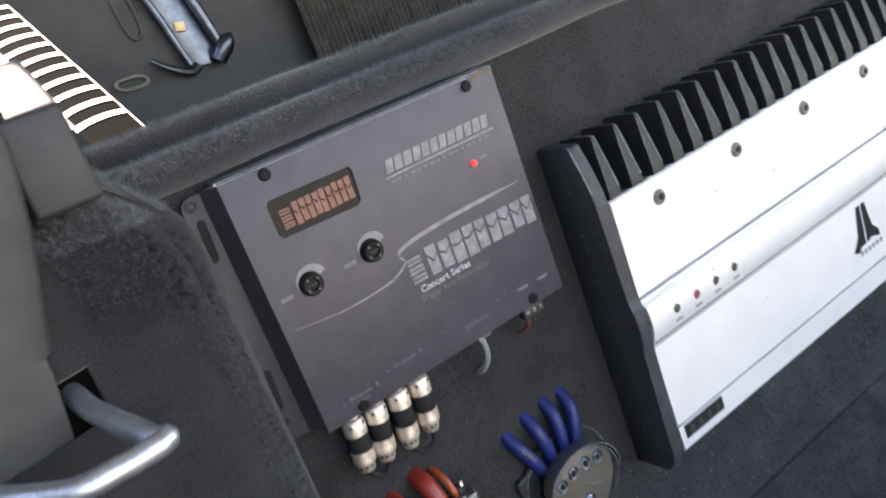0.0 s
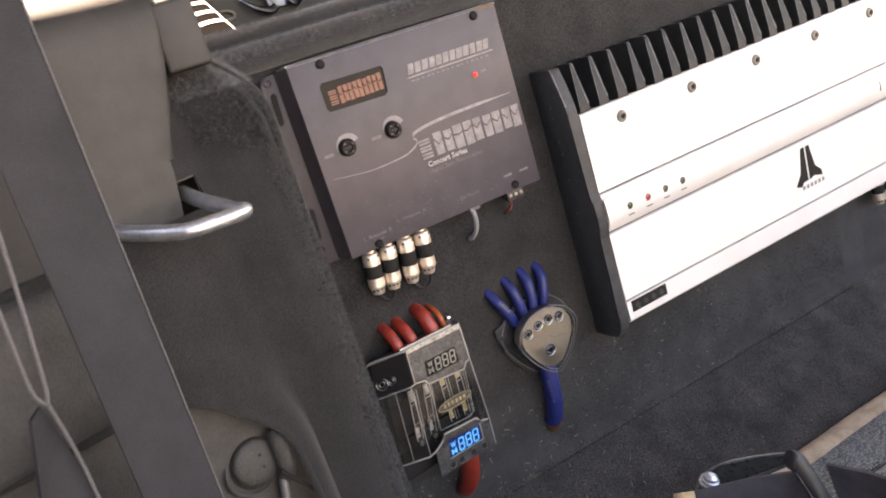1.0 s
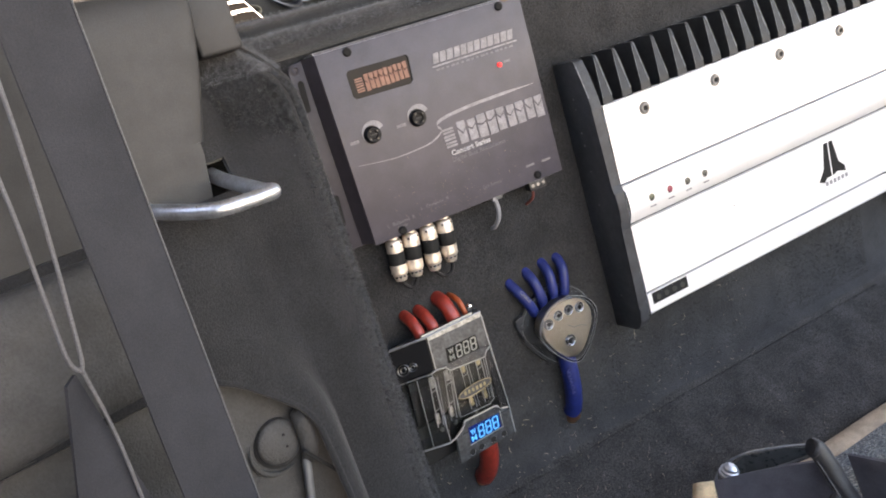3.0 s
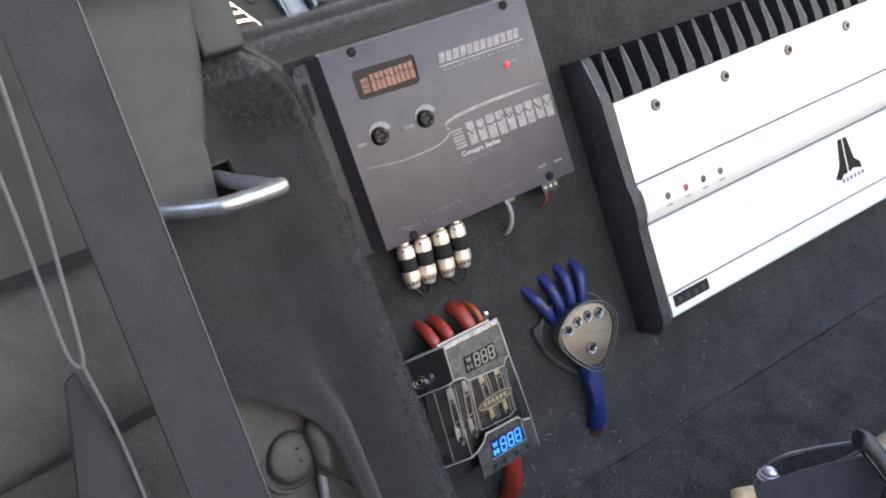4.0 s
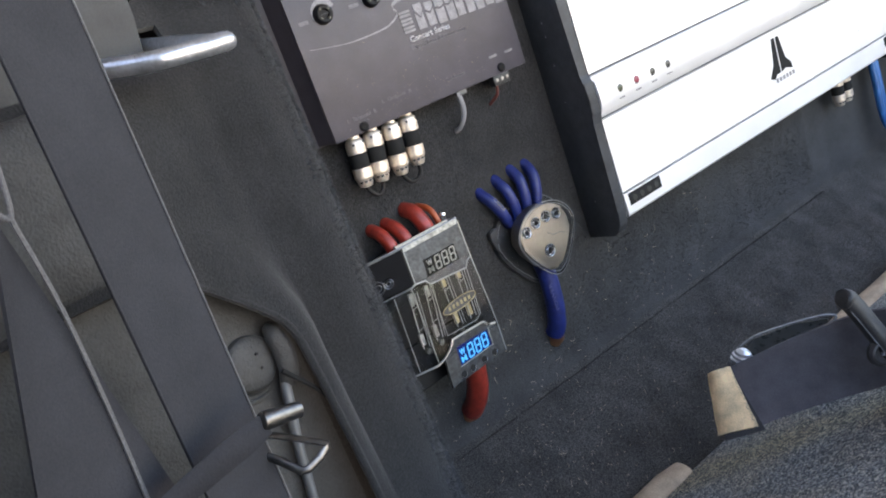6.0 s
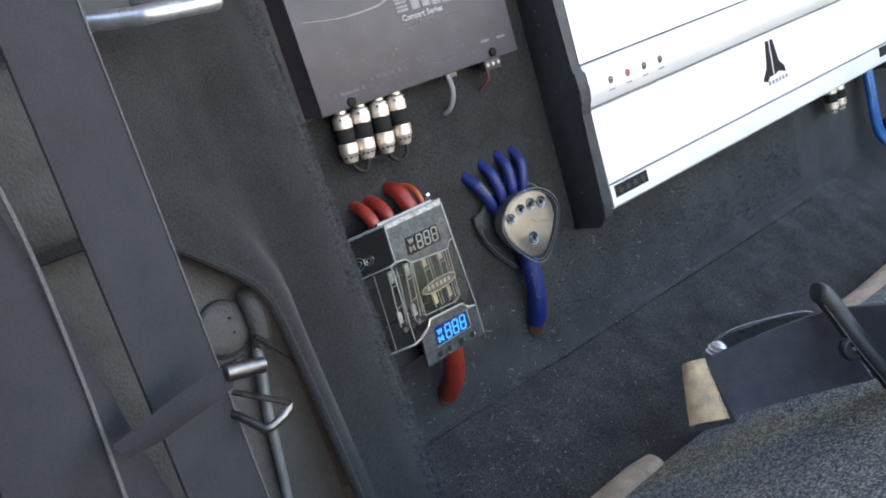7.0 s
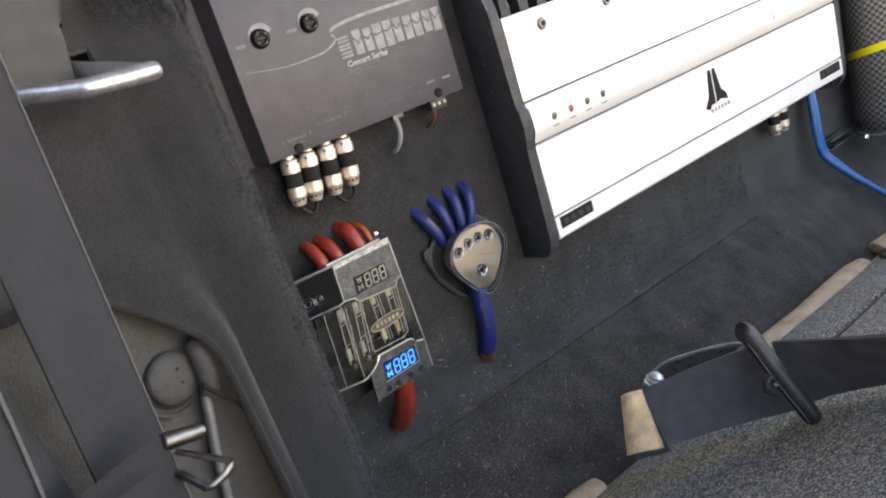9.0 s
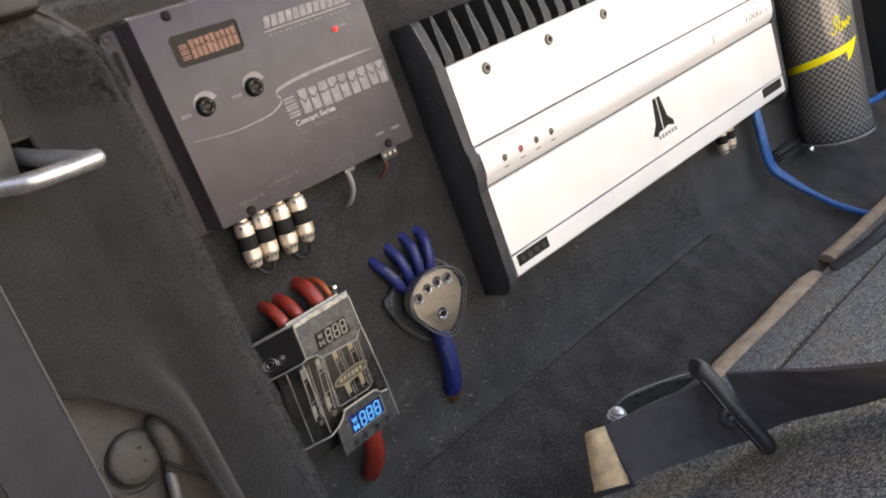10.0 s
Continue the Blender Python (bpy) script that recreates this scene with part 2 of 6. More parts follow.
def tweed():
    m = mat("grey_tweed", (0.2, 0.2, 0.2), 0.95, bump=0.9, bump_size=0.0012, sheen=0.1)
    nt = m.node_tree
    tc = nt.nodes.new("ShaderNodeTexCoord")
    vo = nt.nodes.new("ShaderNodeTexVoronoi")
    vo.inputs["Scale"].default_value = 900
    rp = nt.nodes.new("ShaderNodeValToRGB")
    e = rp.color_ramp.elements
    e[0].position, e[0].color = 0.12, (0.036, 0.043, 0.052, 1)
    e[1].position, e[1].color = 0.97, (0.56, 0.54, 0.48, 1)
    for p, c in ((0.4, (0.100, 0.122, 0.142, 1)), (0.6, (0.19, 0.205, 0.20, 1)), (0.8, (0.34, 0.37, 0.385, 1))):
        e.new(p).color = c
    big = nt.nodes.new("ShaderNodeTexNoise")
    big.inputs["Scale"].default_value = 18
    tint = nt.nodes.new("ShaderNodeValToRGB")
    t = tint.color_ramp.elements
    t[0].position, t[0].color = 0.38, (0.96, 1.0, 1.02, 1)
    t[1].position, t[1].color = 0.62, (1.12, 1.01, 0.87, 1)
    mul = nt.nodes.new("ShaderNodeVectorMath")
    mul.operation = "MULTIPLY"
    sp = nt.nodes.new("ShaderNodeSeparateColor")
    nt.links.new(tc.outputs["Object"], vo.inputs["Vector"])
    nt.links.new(tc.outputs["Object"], big.inputs["Vector"])
    nt.links.new(vo.outputs["Color"], sp.inputs[0])
    nt.links.new(sp.outputs[0], rp.inputs[0])
    nt.links.new(big.outputs["Fac"], tint.inputs[0])
    nt.links.new(rp.outputs[0], mul.inputs[0])
    nt.links.new(tint.outputs[0], mul.inputs[1])
    # brownish band along the belt
    dot = nt.nodes.new("ShaderNodeVectorMath")
    dot.operation = "DOT_PRODUCT"
    dot.inputs[1].default_value = (1.0 / 0.082, 0.65 / 0.082, 0.0)
    off = nt.nodes.new("ShaderNodeMath")
    off.inputs[1].default_value = 2.5
    mag = nt.nodes.new("ShaderNodeMath")
    mag.operation = "ABSOLUTE"
    band = nt.nodes.new("ShaderNodeMapRange")
    band.interpolation_type = "SMOOTHSTEP"
    band.inputs["From Min"].default_value, band.inputs["From Max"].default_value = 0.50, 0.05
    warm = nt.nodes.new("ShaderNodeMix")
    warm.data_type, warm.blend_type = "RGBA", "MULTIPLY"
    warm.inputs["B"].default_value = (1.04, 0.94, 0.72, 1)
    nt.links.new(tc.outputs["Object"], dot.inputs[0])
    nt.links.new(dot.outputs["Value"], off.inputs[0])
    nt.links.new(off.outputs[0], mag.inputs[0])
    nt.links.new(mag.outputs[0], band.inputs["Value"])
    nt.links.new(band.outputs[0], warm.inputs["Factor"])
    nt.links.new(mul.outputs[0], warm.inputs["A"])
    nt.links.new(warm.outputs["Result"], nt.nodes["Principled BSDF"].inputs["Base Color"])
    return m


def light_low(m, dust, low, high):
    """Lightens a carpet downwards in patches, low light and some dust put in its colour: none above high, most below
    low (metres).
    """
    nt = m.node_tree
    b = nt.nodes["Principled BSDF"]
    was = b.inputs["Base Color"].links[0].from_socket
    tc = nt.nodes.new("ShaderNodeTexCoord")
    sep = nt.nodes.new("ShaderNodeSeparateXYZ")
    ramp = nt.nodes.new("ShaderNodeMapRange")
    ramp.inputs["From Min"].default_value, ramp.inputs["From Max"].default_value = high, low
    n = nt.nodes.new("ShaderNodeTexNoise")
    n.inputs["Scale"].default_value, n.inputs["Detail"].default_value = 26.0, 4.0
    low_mix = nt.nodes.new("ShaderNodeMath")
    low_mix.operation = "MULTIPLY"
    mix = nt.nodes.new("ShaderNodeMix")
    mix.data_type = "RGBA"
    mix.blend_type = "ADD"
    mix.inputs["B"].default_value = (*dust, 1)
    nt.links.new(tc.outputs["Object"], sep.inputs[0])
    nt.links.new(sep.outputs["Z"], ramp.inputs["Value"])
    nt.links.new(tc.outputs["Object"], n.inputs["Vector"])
    nt.links.new(ramp.outputs[0], low_mix.inputs[0])
    nt.links.new(n.outputs["Fac"], low_mix.inputs[1])
    nt.links.new(low_mix.outputs[0], mix.inputs["Factor"])
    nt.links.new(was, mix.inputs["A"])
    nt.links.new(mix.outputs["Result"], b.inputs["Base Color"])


# The board's brighter lower part is put into its colour, with some dust.
light_low(CARPET, (0.060, 0.056, 0.051), 0.15, 0.34)
TWEED = tweed()


def carbon():
    m = mat("carbon_weave_wrap", (0.06, 0.058, 0.055), 0.28, coat=0.5)
    nt = m.node_tree
    tc = nt.nodes.new("ShaderNodeTexCoord")
    ck = nt.nodes.new("ShaderNodeTexChecker")
    ck.inputs["Scale"].default_value = 1.0
    ck.inputs["Color1"].default_value = (0.23, 0.225, 0.215, 1)
    ck.inputs["Color2"].default_value = (0.045, 0.043, 0.040, 1)
    nt.links.new(tc.outputs["UV"], ck.inputs["Vector"])
    nt.links.new(ck.outputs["Color"], nt.nodes["Principled BSDF"].inputs["Base Color"])
    return m


CARBON = carbon()


# ---- builders, all in plan units ----
def P(p):
    return Vector((p[0] * U, p[1] * U, p[2] * U + Z0))


def thing(name, at, label, category, group="", kind=""):
    ob = new(name)
    ob.empty_display_size = 0.01
    ob.location = P(at)
    return tagged(ob, label, category, group, kind)


def origin(ob):
    v = Vector((0, 0, 0))
    while ob is not None:
        v += ob.location
        ob = ob.parent
    return v


def part(name, bm, material, parent=None, label="", smooth=True, sharp=35, kind="", category=""):
    base = origin(parent)
    for v in bm.verts:
        v.co = P(v.co) - base
    bmesh.ops.recalc_face_normals(bm, faces=bm.faces[:])
    if smooth:
        for f in bm.faces:
            f.smooth = True
        for e in bm.edges:
            if len(e.link_faces) == 2 and e.calc_face_angle(0) > radians(sharp):
                e.smooth = False
    me = bpy.data.meshes.new(name)
    bm.to_mesh(me)
    bm.free()
    me.materials.append(material)
    ob = new(name, me)
    if parent is not None:
        ob.parent = parent
    return tagged(ob, label, category, "", kind)


def box(x0, x1, y0, y1, z0, z1, bevel=0.0, seg=2):
    bm = bmesh.new()
    bmesh.ops.create_cube(bm, size=1)
    for v in bm.verts:
        v.co = (x0 + (v.co.x + 0.5) * (x1 - x0), y0 + (v.co.y + 0.5) * (y1 - y0), z0 + (v.co.z + 0.5) * (z1 - z0))
    if bevel:
        bmesh.ops.bevel(bm, geom=bm.edges[:], offset=bevel, segments=seg, profile=0.5, affect="EDGES")
    return bm


def prism(pts, y0, y1, bevel=0.0, seg=2):
    """A prism from (x, z) points, front face at y0, back at y1."""
    bm = bmesh.new()
    a = [bm.verts.new((x, y0, z)) for x, z in pts]
    b = [bm.verts.new((x, y1, z)) for x, z in pts]
    front = bm.faces.new(a)
    bm.faces.new(b[::-1])
    n = len(pts)
    for i in range(n):
        bm.faces.new((a[i], b[i], b[(i + 1) % n], a[(i + 1) % n]))
    if bevel:
        bmesh.ops.bevel(bm, geom=list(front.edges), offset=bevel, segments=seg, profile=0.5, affect="EDGES")
    return bm


def bar_x(prof, x0, x1, bevel=0.0):
    """A bar along x from a closed (y, z) profile."""
    bm = bmesh.new()
    a = [bm.verts.new((x0, y, z)) for y, z in prof]
    b = [bm.verts.new((x1, y, z)) for y, z in prof]
    bm.faces.new(a)
    bm.faces.new(b[::-1])
    n = len(prof)
    for i in range(n):
        bm.faces.new((a[i], b[i], b[(i + 1) % n], a[(i + 1) % n]))
    if bevel:
        bmesh.ops.bevel(bm, geom=bm.edges[:], offset=bevel, segments=2, profile=0.5, affect="EDGES")
    return bm


def frames(pts):
    pts = [Vector(p) for p in pts]
    tang = [(pts[min(i + 1, len(pts) - 1)] - pts[max(i - 1, 0)]).normalized() for i in range(len(pts))]
    ref = Vector((0, 0, 1)) if abs(tang[0].z) < 0.9 else Vector((1, 0, 0))
    out = []
    for p, t in zip(pts, tang):
        u = (ref - t * ref.dot(t)).normalized()
        ref = u
        out.append((p, t, u, t.cross(u)))
    return out


def spline(pts, n=8):
    """A smooth run through the points."""
    pts = [Vector(p) for p in pts]
    out = []
    for i in range(len(pts) - 1):
        a, b = pts[i], pts[i + 1]
        p = pts[i - 1] if i else a * 2 - b
        q = pts[i + 2] if i + 2 < len(pts) else b * 2 - a
        for k in range(n):
            t = k / n
            out.append(0.5 * (2 * a + (b - p) * t + (2 * p - 5 * a + 4 * b - q) * t * t + (3 * a - p - 3 * b + q) * t ** 3))
    return out + [pts[-1]]


def tube(pts, r, n=12, flat=1.0):
    """A round or flattened bar along the points; r may be a list."""
    bm = bmesh.new()
    rows = []
    fr = frames(pts)
    for i, (p, t, u, w) in enumerate(fr):
        ri = r[i] if isinstance(r, (list, tuple)) else r
        rows.append([bm.verts.new(p + ri * (math.cos(a) * u * flat + math.sin(a) * w)) for a in (2 * math.pi * k / n for k in range(n))])
    for a, b in zip(rows, rows[1:]):
        for k in range(n):
            bm.faces.new((a[k], a[(k + 1) % n], b[(k + 1) % n], b[k]))
    bm.faces.new(rows[0][::-1])
    bm.faces.new(rows[-1])
    return bm


def lathe(p, axis, prof, n=24):
    """A turned body: prof holds (distance along axis, radius)."""
    p, t = Vector(p), Vector(axis).normalized()
    u = t.orthogonal().normalized()
    w = t.cross(u)
    bm = bmesh.new()
    rows = [[bm.verts.new(p + t * d + max(r, 1e-4) * (math.cos(a) * u + math.sin(a) * w)) for a in (2 * math.pi * k / n for k in range(n))] for d, r in prof]
    for a, b in zip(rows, rows[1:]):
        for k in range(n):
            bm.faces.new((a[k], a[(k + 1) % n], b[(k + 1) % n], b[k]))
    bm.faces.new(rows[0][::-1])
    bm.faces.new(rows[-1])
    return bm


def sheet(rows, keep=None):
    """A grid of points; keep(i, j) leaves cells out."""
    bm = bmesh.new()
    vs = [[bm.verts.new(p) for p in row] for row in rows]
    for i in range(len(rows) - 1):
        for j in range(len(rows[0]) - 1):
            if keep is None or keep(i, j):
                bm.faces.new((vs[i][j], vs[i][j + 1], vs[i + 1][j + 1], vs[i + 1][j]))
    loose = [v for v in bm.verts if not v.link_faces]
    bmesh.ops.delete(bm, geom=loose, context="VERTS")
    return bm


def thicken(bm, t):
    bmesh.ops.recalc_face_normals(bm, faces=bm.faces[:])
    bmesh.ops.solidify(bm, geom=bm.faces[:], thickness=t)
    return bm


def join(*bms):
    out = bmesh.new()
    for b in bms:
        me = bpy.data.meshes.new("tmp")
        b.to_mesh(me)
        out.from_mesh(me)
        bpy.data.meshes.remove(me)
        b.free()
    return out


def words(text, x, z, y, width, height, slant=0.0, upright=False, thick=0.004, bold=0.0):
    """Lettering on a face that looks to -y; (x, z) is its lower left corner."""
    cu = bpy.data.curves.new("words", "FONT")
    cu.body, cu.offset, cu.shear, cu.resolution_u = text, bold, slant, 2
    ob = bpy.data.objects.new("words", cu)
    scene.collection.objects.link(ob)
    me = bpy.data.meshes.new_from_object(ob)
    bpy.data.objects.remove(ob)
    bm = bmesh.new()
    bm.from_mesh(me)
    bpy.data.meshes.remove(me)
    xs, ys = [v.co.x for v in bm.verts], [v.co.y for v in bm.verts]
    x_lo, y_lo = min(xs), min(ys)
    sx, sy = (max(xs) - x_lo) or 1, (max(ys) - y_lo) or 1
    for v in bm.verts:
        a, b = (v.co.x - x_lo) / sx, (v.co.y - y_lo) / sy
        v.co = (x - b * height + height, y, z + a * width) if upright else (x + a * width, y, z + b * height)
    ret = bmesh.ops.extrude_face_region(bm, geom=bm.faces[:])
    for v in [g for g in ret["geom"] if isinstance(g, bmesh.types.BMVert)]:
        v.co.y -= thick
    return bm


def segments(x, z, y, w, h, t):
    """One seven-bar figure eight on a face that looks to -y."""
    g = t * 0.3
    m = z + h / 2
    bars = [(x + g, x + w - g, z - t / 2, z + t / 2), (x + g, x + w - g, m - t / 2, m + t / 2), (x + g, x + w - g, z + h - t / 2, z + h + t / 2)]
    for px in (x, x + w):
        bars += [(px - t / 2, px + t / 2, z + g, m - g), (px - t / 2, px + t / 2, m + g, z + h - g)]
    return join(*[box(a, b, y - 0.006, y, c, d) for a, b, c, d in bars])


def fuzz(name, spots, count, length, material, label, seed, wide=0.0028):
    """Loose fibres: spots(rnd) gives a place and the way out of the surface."""
    rnd = random.Random(seed)
    verts, faces = [], []
    for i in range(count):
        p, n = spots(rnd)
        d = (n + Vector((rnd.gauss(0, 0.6), rnd.gauss(0, 0.6), rnd.gauss(0, 0.6)))).normalized()
        e = (d + Vector((rnd.gauss(0, 0.7), rnd.gauss(0, 0.7), rnd.gauss(0, 0.7)))).normalized()
        w = d.orthogonal().normalized() * wide
        ln = length * rnd.uniform(0.5, 1.4)
        b = len(verts)
        m = p + d * ln * 0.55
        verts += [P(p - w), P(p + w), P(m + w * 0.7), P(m - w * 0.7), P(m + e * ln * 0.6)]
        faces += [(b, b + 1, b + 2, b + 3), (b + 3, b + 2, b + 4)]
    me = bpy.data.meshes.new(name)
    me.from_pydata([tuple(v) for v in verts], [], faces)
    me.materials.append(material)
    return tagged(new(name, me), label, "carpet fibre", "", "stuff")


# ---- cabin shell (closes the place) ----
def shell(name, bm, material, label, category, smooth=False):
    return part(name, bm, material, None, label, smooth, kind="structure", category=category)


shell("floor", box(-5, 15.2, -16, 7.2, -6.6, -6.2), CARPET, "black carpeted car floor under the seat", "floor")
shell("wall_left", box(-5.2, -5, -16, 7, -6.2, 3.4), DARKPANEL, "dark plastic cabin side below the window", "wall")
shell("wall_right", box(13.2, 13.5, -1.0, 7, -6.2, 3.2), DARKPANEL, "dark plastic cabin side below the window", "wall")
shell("trim_right_sill", box(13.2, 13.5, -16, -1.0, -6.2, -1.2), DARKPANEL, "dark plastic lower side beside the seat", "wall")
shell("trim_front_sill", box(-5.2, 13.5, -16.3, -16, -6.6, -5.2), DARKPANEL, "dark door sill of the open car door", "sill")
shell("ground", box(-800, 800, -800, 800, -13.2, -13.0), CONCRETE, "pale sunlit concrete ground outside the car", "ground")
shell("wall_back", box(-5.2, 13.5, 7, 7.3, -6.2, 4.2), DARKPANEL, "dark trunk wall behind the board", "wall")
shell("ceiling", box(-5.2, 13.5, -11, 3.8, 9.0, 9.3), HEAD, "pale grey fabric headliner of the car", "ceiling")
# Unseen roof pieces added so the sun reaches only the deck and trim top.
shell("ceiling_front", box(-3.15, 13.5, 3.8, 4.5, 9.0, 9.3), HEAD, "pale grey unseen headliner strip added to trim the sunlight", "ceiling")
shell("ceiling_middle", box(-2.64, 13.5, 4.5, 5.3, 9.0, 9.3), HEAD, "pale grey unseen headliner strip added to narrow the sun opening", "ceiling")
shell("ceiling_rear", box(-1.6, 13.5, 5.3, 7.3, 9.0, 9.3), HEAD, "pale grey unseen rear headliner cut to shape the sun opening", "ceiling")
shell("ceiling_sun_bar", box(-3.25, -1.6, 5.3, 6.05, 9.0, 9.3), HEAD, "pale grey unseen bar added to keep sun off the carpet rolls", "roof rib")
shell("trim_roof_side", box(-5.2, -5, -12, 3.0, 6.1, 9.0), HEAD, "pale grey roof side above the window", "roof side")
shell("wall_back_upper", box(-1.6, 13.5, 7, 7.3, 4.2, 7.0), DARKPANEL, "dark trunk wall above the deck", "wall")
shell("wall_back_corner", box(7.5, 13.5, 7, 7.3, 7.0, 9.0), DARKPANEL, "dark trunk wall beside the rear window", "wall")
shell("trim_right_rear", box(13.2, 13.5, 0.5, 7, 3.2, 9.0), DARKPANEL, "dark right rear quarter panel", "wall")
for nm, xx, yy, w in (("trim_pillar_1", -5.1, -6.0, 0.4), ("trim_pillar_2", 13.35, -6.0, 0.5)):
    shell(nm, box(xx - 0.1, xx + 0.1, yy - w, yy + w, 3.0, 9.1, 0.03), HEAD, "pale grey window pillar of the car", "pillar")

# ---- carpeted board ----
CREASE = -3.38


def board_point(x, s):
    """Front of the carpet: down the board, round the crease and forward under the seat."""
    if s < 5.15:
        return (x, 0.25, 2.0 - s)
    k = (s - 5.15) / 1.75
    soft = min(1.0, k * 5)
    return (x, 0.25 - 1.45 * k * (0.5 + 0.5 * soft), 2.0 - 5.15 - 1.18 * k - 0.06 * math.sin(min(1, k * 3) * math.pi))


runs = [0.06, 0.6, 1.4, 2.4, 3.4, 4.2, 4.8, 5.0, 5.15, 5.25, 5.4, 5.6, 5.9, 6.3, 6.9, 7.6]
rows = []
for s in runs:
    rows.append([Vector(board_point(x, s)) + Vector((0, 0.012 * noise.noise((x * 0.9, s * 1.3, 0.0)), 0)) for x in [-1.0 + i * 0.25 for i in range(57)]])
k = runs.index(5.15)
for row, back in zip(rows[k - 1:k + 2], (0.001, 0.004, 0.004)):
    for p in row:
        p.y += back
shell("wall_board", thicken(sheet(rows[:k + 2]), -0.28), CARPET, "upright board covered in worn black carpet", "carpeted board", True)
for row in rows[k:]:
    for p in row:
        p.y -= 0.008 + (0.004 if row in rows[k:k + 2] else 0)
        p.z += 0.02 * noise.noise((p.x * 1.4, 8.0, 0)) if row in rows[k:k + 2] else 0
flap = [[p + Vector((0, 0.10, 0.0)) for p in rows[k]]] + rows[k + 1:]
shell("floor_flap", thicken(sheet(flap), -0.12), DUSTLIT, "dusty black carpet flap sloping forward below the board, coloured lighter for its stronger light", "carpet", True)


def roll(y, z, r, seed):
    pts = [(x, y + 0.03 * noise.noise((x * 0.8, seed, 0)), z + 0.035 * noise.noise((x * 0.7, seed, 3))) for x in [-0.75 + i * 0.2 for i in range(70)]]
    return tube(pts, [r * (1 + 0.08 * noise.noise((i * 0.3, seed, 9))) for i in range(70)], 18)


rolls = thing("carpet_edge", (0, 0.45, 2.0), "rolled charcoal felt carpet edge on top of the board", "carpet")
part("front_roll", roll(0.30, 2.0, 0.13, 2.0), ROLLFELT, rolls)
part("rear_roll", roll(0.70, 2.17, 0.135, 7.0), ROLLFELT, rolls)

# ---- far end of the trunk, seen over the board ----
shell("trim_back_cover", sheet([[(x, 5.0 + 0.012 * math.sin(x * 84) + 0.03 * noise.noise((x * 9.0, 0.3, 0.0)), z) for x in [3.08 + i * 0.0125 for i in range(394)]] for z in (1.2, 2.0, 3.0, 4.2)]),
      VELOUR, "olive brown ribbed velour cover at the back", "trunk lining", True)
shell("trim_back_side", sheet([[(-4.9, 5.3, z), (0, 5.3, z), (3.2, 5.3, z)] for z in (0.2, 2.4, 2.6, 4.6)]), DARKPANEL, "dark trunk side panel", "trunk lining", True)
hinge = thing("boot_hinge", (1.6, 5.3, 2.75), "shiny chromed hinge plate with a brass bolt", "hinge")
part("plate", thicken(sheet([[(1.36 + 0.075 * j + 0.045 * i, 5.24 - 0.03 * math.sin(j * 0.9), 3.75 - 0.2 * i - 0.01 * j) for j in range(6)] for i in range(6)]), 0.03), HINGE, hinge, "dull chromed channel of the hinge")
for x0, r0 in ((1.30, 0.050), (1.78, 0.070)):
    part("ridge", tube([(x0 + 0.045 * i + 0.01 * math.sin(i), 5.18, 3.78 - 0.2 * i) for i in range(6)], [r0 * (1 - 0.05 * abs(i - 2)) for i in range(6)], 14), HINGE, hinge, "rounded shiny ridge")
part("foot", tube(spline([(1.10, 5.2, 2.97), (1.26, 5.16, 2.82), (1.48, 5.16, 2.70), (1.60, 5.16, 2.74)], 5), [0.03 + 0.0022 * k for k in range(16)], 10), HINGE, hinge)
part("foot", tube(spline([(1.86, 5.18, 2.72), (2.0, 5.16, 2.86), (2.14, 5.16, 2.98)], 6), [0.10, 0.105, 0.11, 0.115, 0.12, 0.12, 0.12, 0.118, 0.11, 0.10, 0.085, 0.06, 0.03], 12), HINGE, hinge)
part("bolt", prism([(1.50, 3.20), (1.62, 3.18), (1.635, 3.29), (1.515, 3.31)], 5.10, 5.20, 0.012), IVORY, hinge, "small brass bolt")
oval = [(0.78 + 0.19 * math.copysign(abs(math.cos(a)) ** 0.6, math.cos(a)), 5.27, 2.81 + 0.068 * math.sin(a) - 0.1 * 0.19 * math.cos(a)) for a in (2 * math.pi * k / 24 for k in range(25))]
ring = thing("oval_loop", (0.78, 5.3, 2.75), "dull alloy oval tie-down loop on the dark panel", "tie-down")
part("loop", tube(oval, 0.046, 8, 0.5), ALLOY, ring)
loop = thing("cord_loop", (1.08, 5.3, 3.3), "thin grey-green cord loop hanging on the dark panel", "cord")
part("cord", tube(spline([(0.94, 5.28, 4.1), (0.98, 5.27, 3.42), (1.07, 5.26, 3.27), (1.16, 5.27, 3.42), (1.14, 5.28, 4.1)], 6), 0.018, 6), CORD, loop)

# striped deck behind the side trim
deck = thing("striped_deck", (-0.6, 1.6, 2.2), "dark rounded rear deck crossed by pale stripes", "rear deck")


def deck_point(k, s, lift=0.0):
    """k runs back along the deck's rim, s to the left over its crown."""
    return Vector((-0.03 - 0.24 * k - 1.9 * s, 1.0 + 2.3 * k, 2.26 + 1.42 * k + (0.4 * s - 2.2 * s * s) + lift))


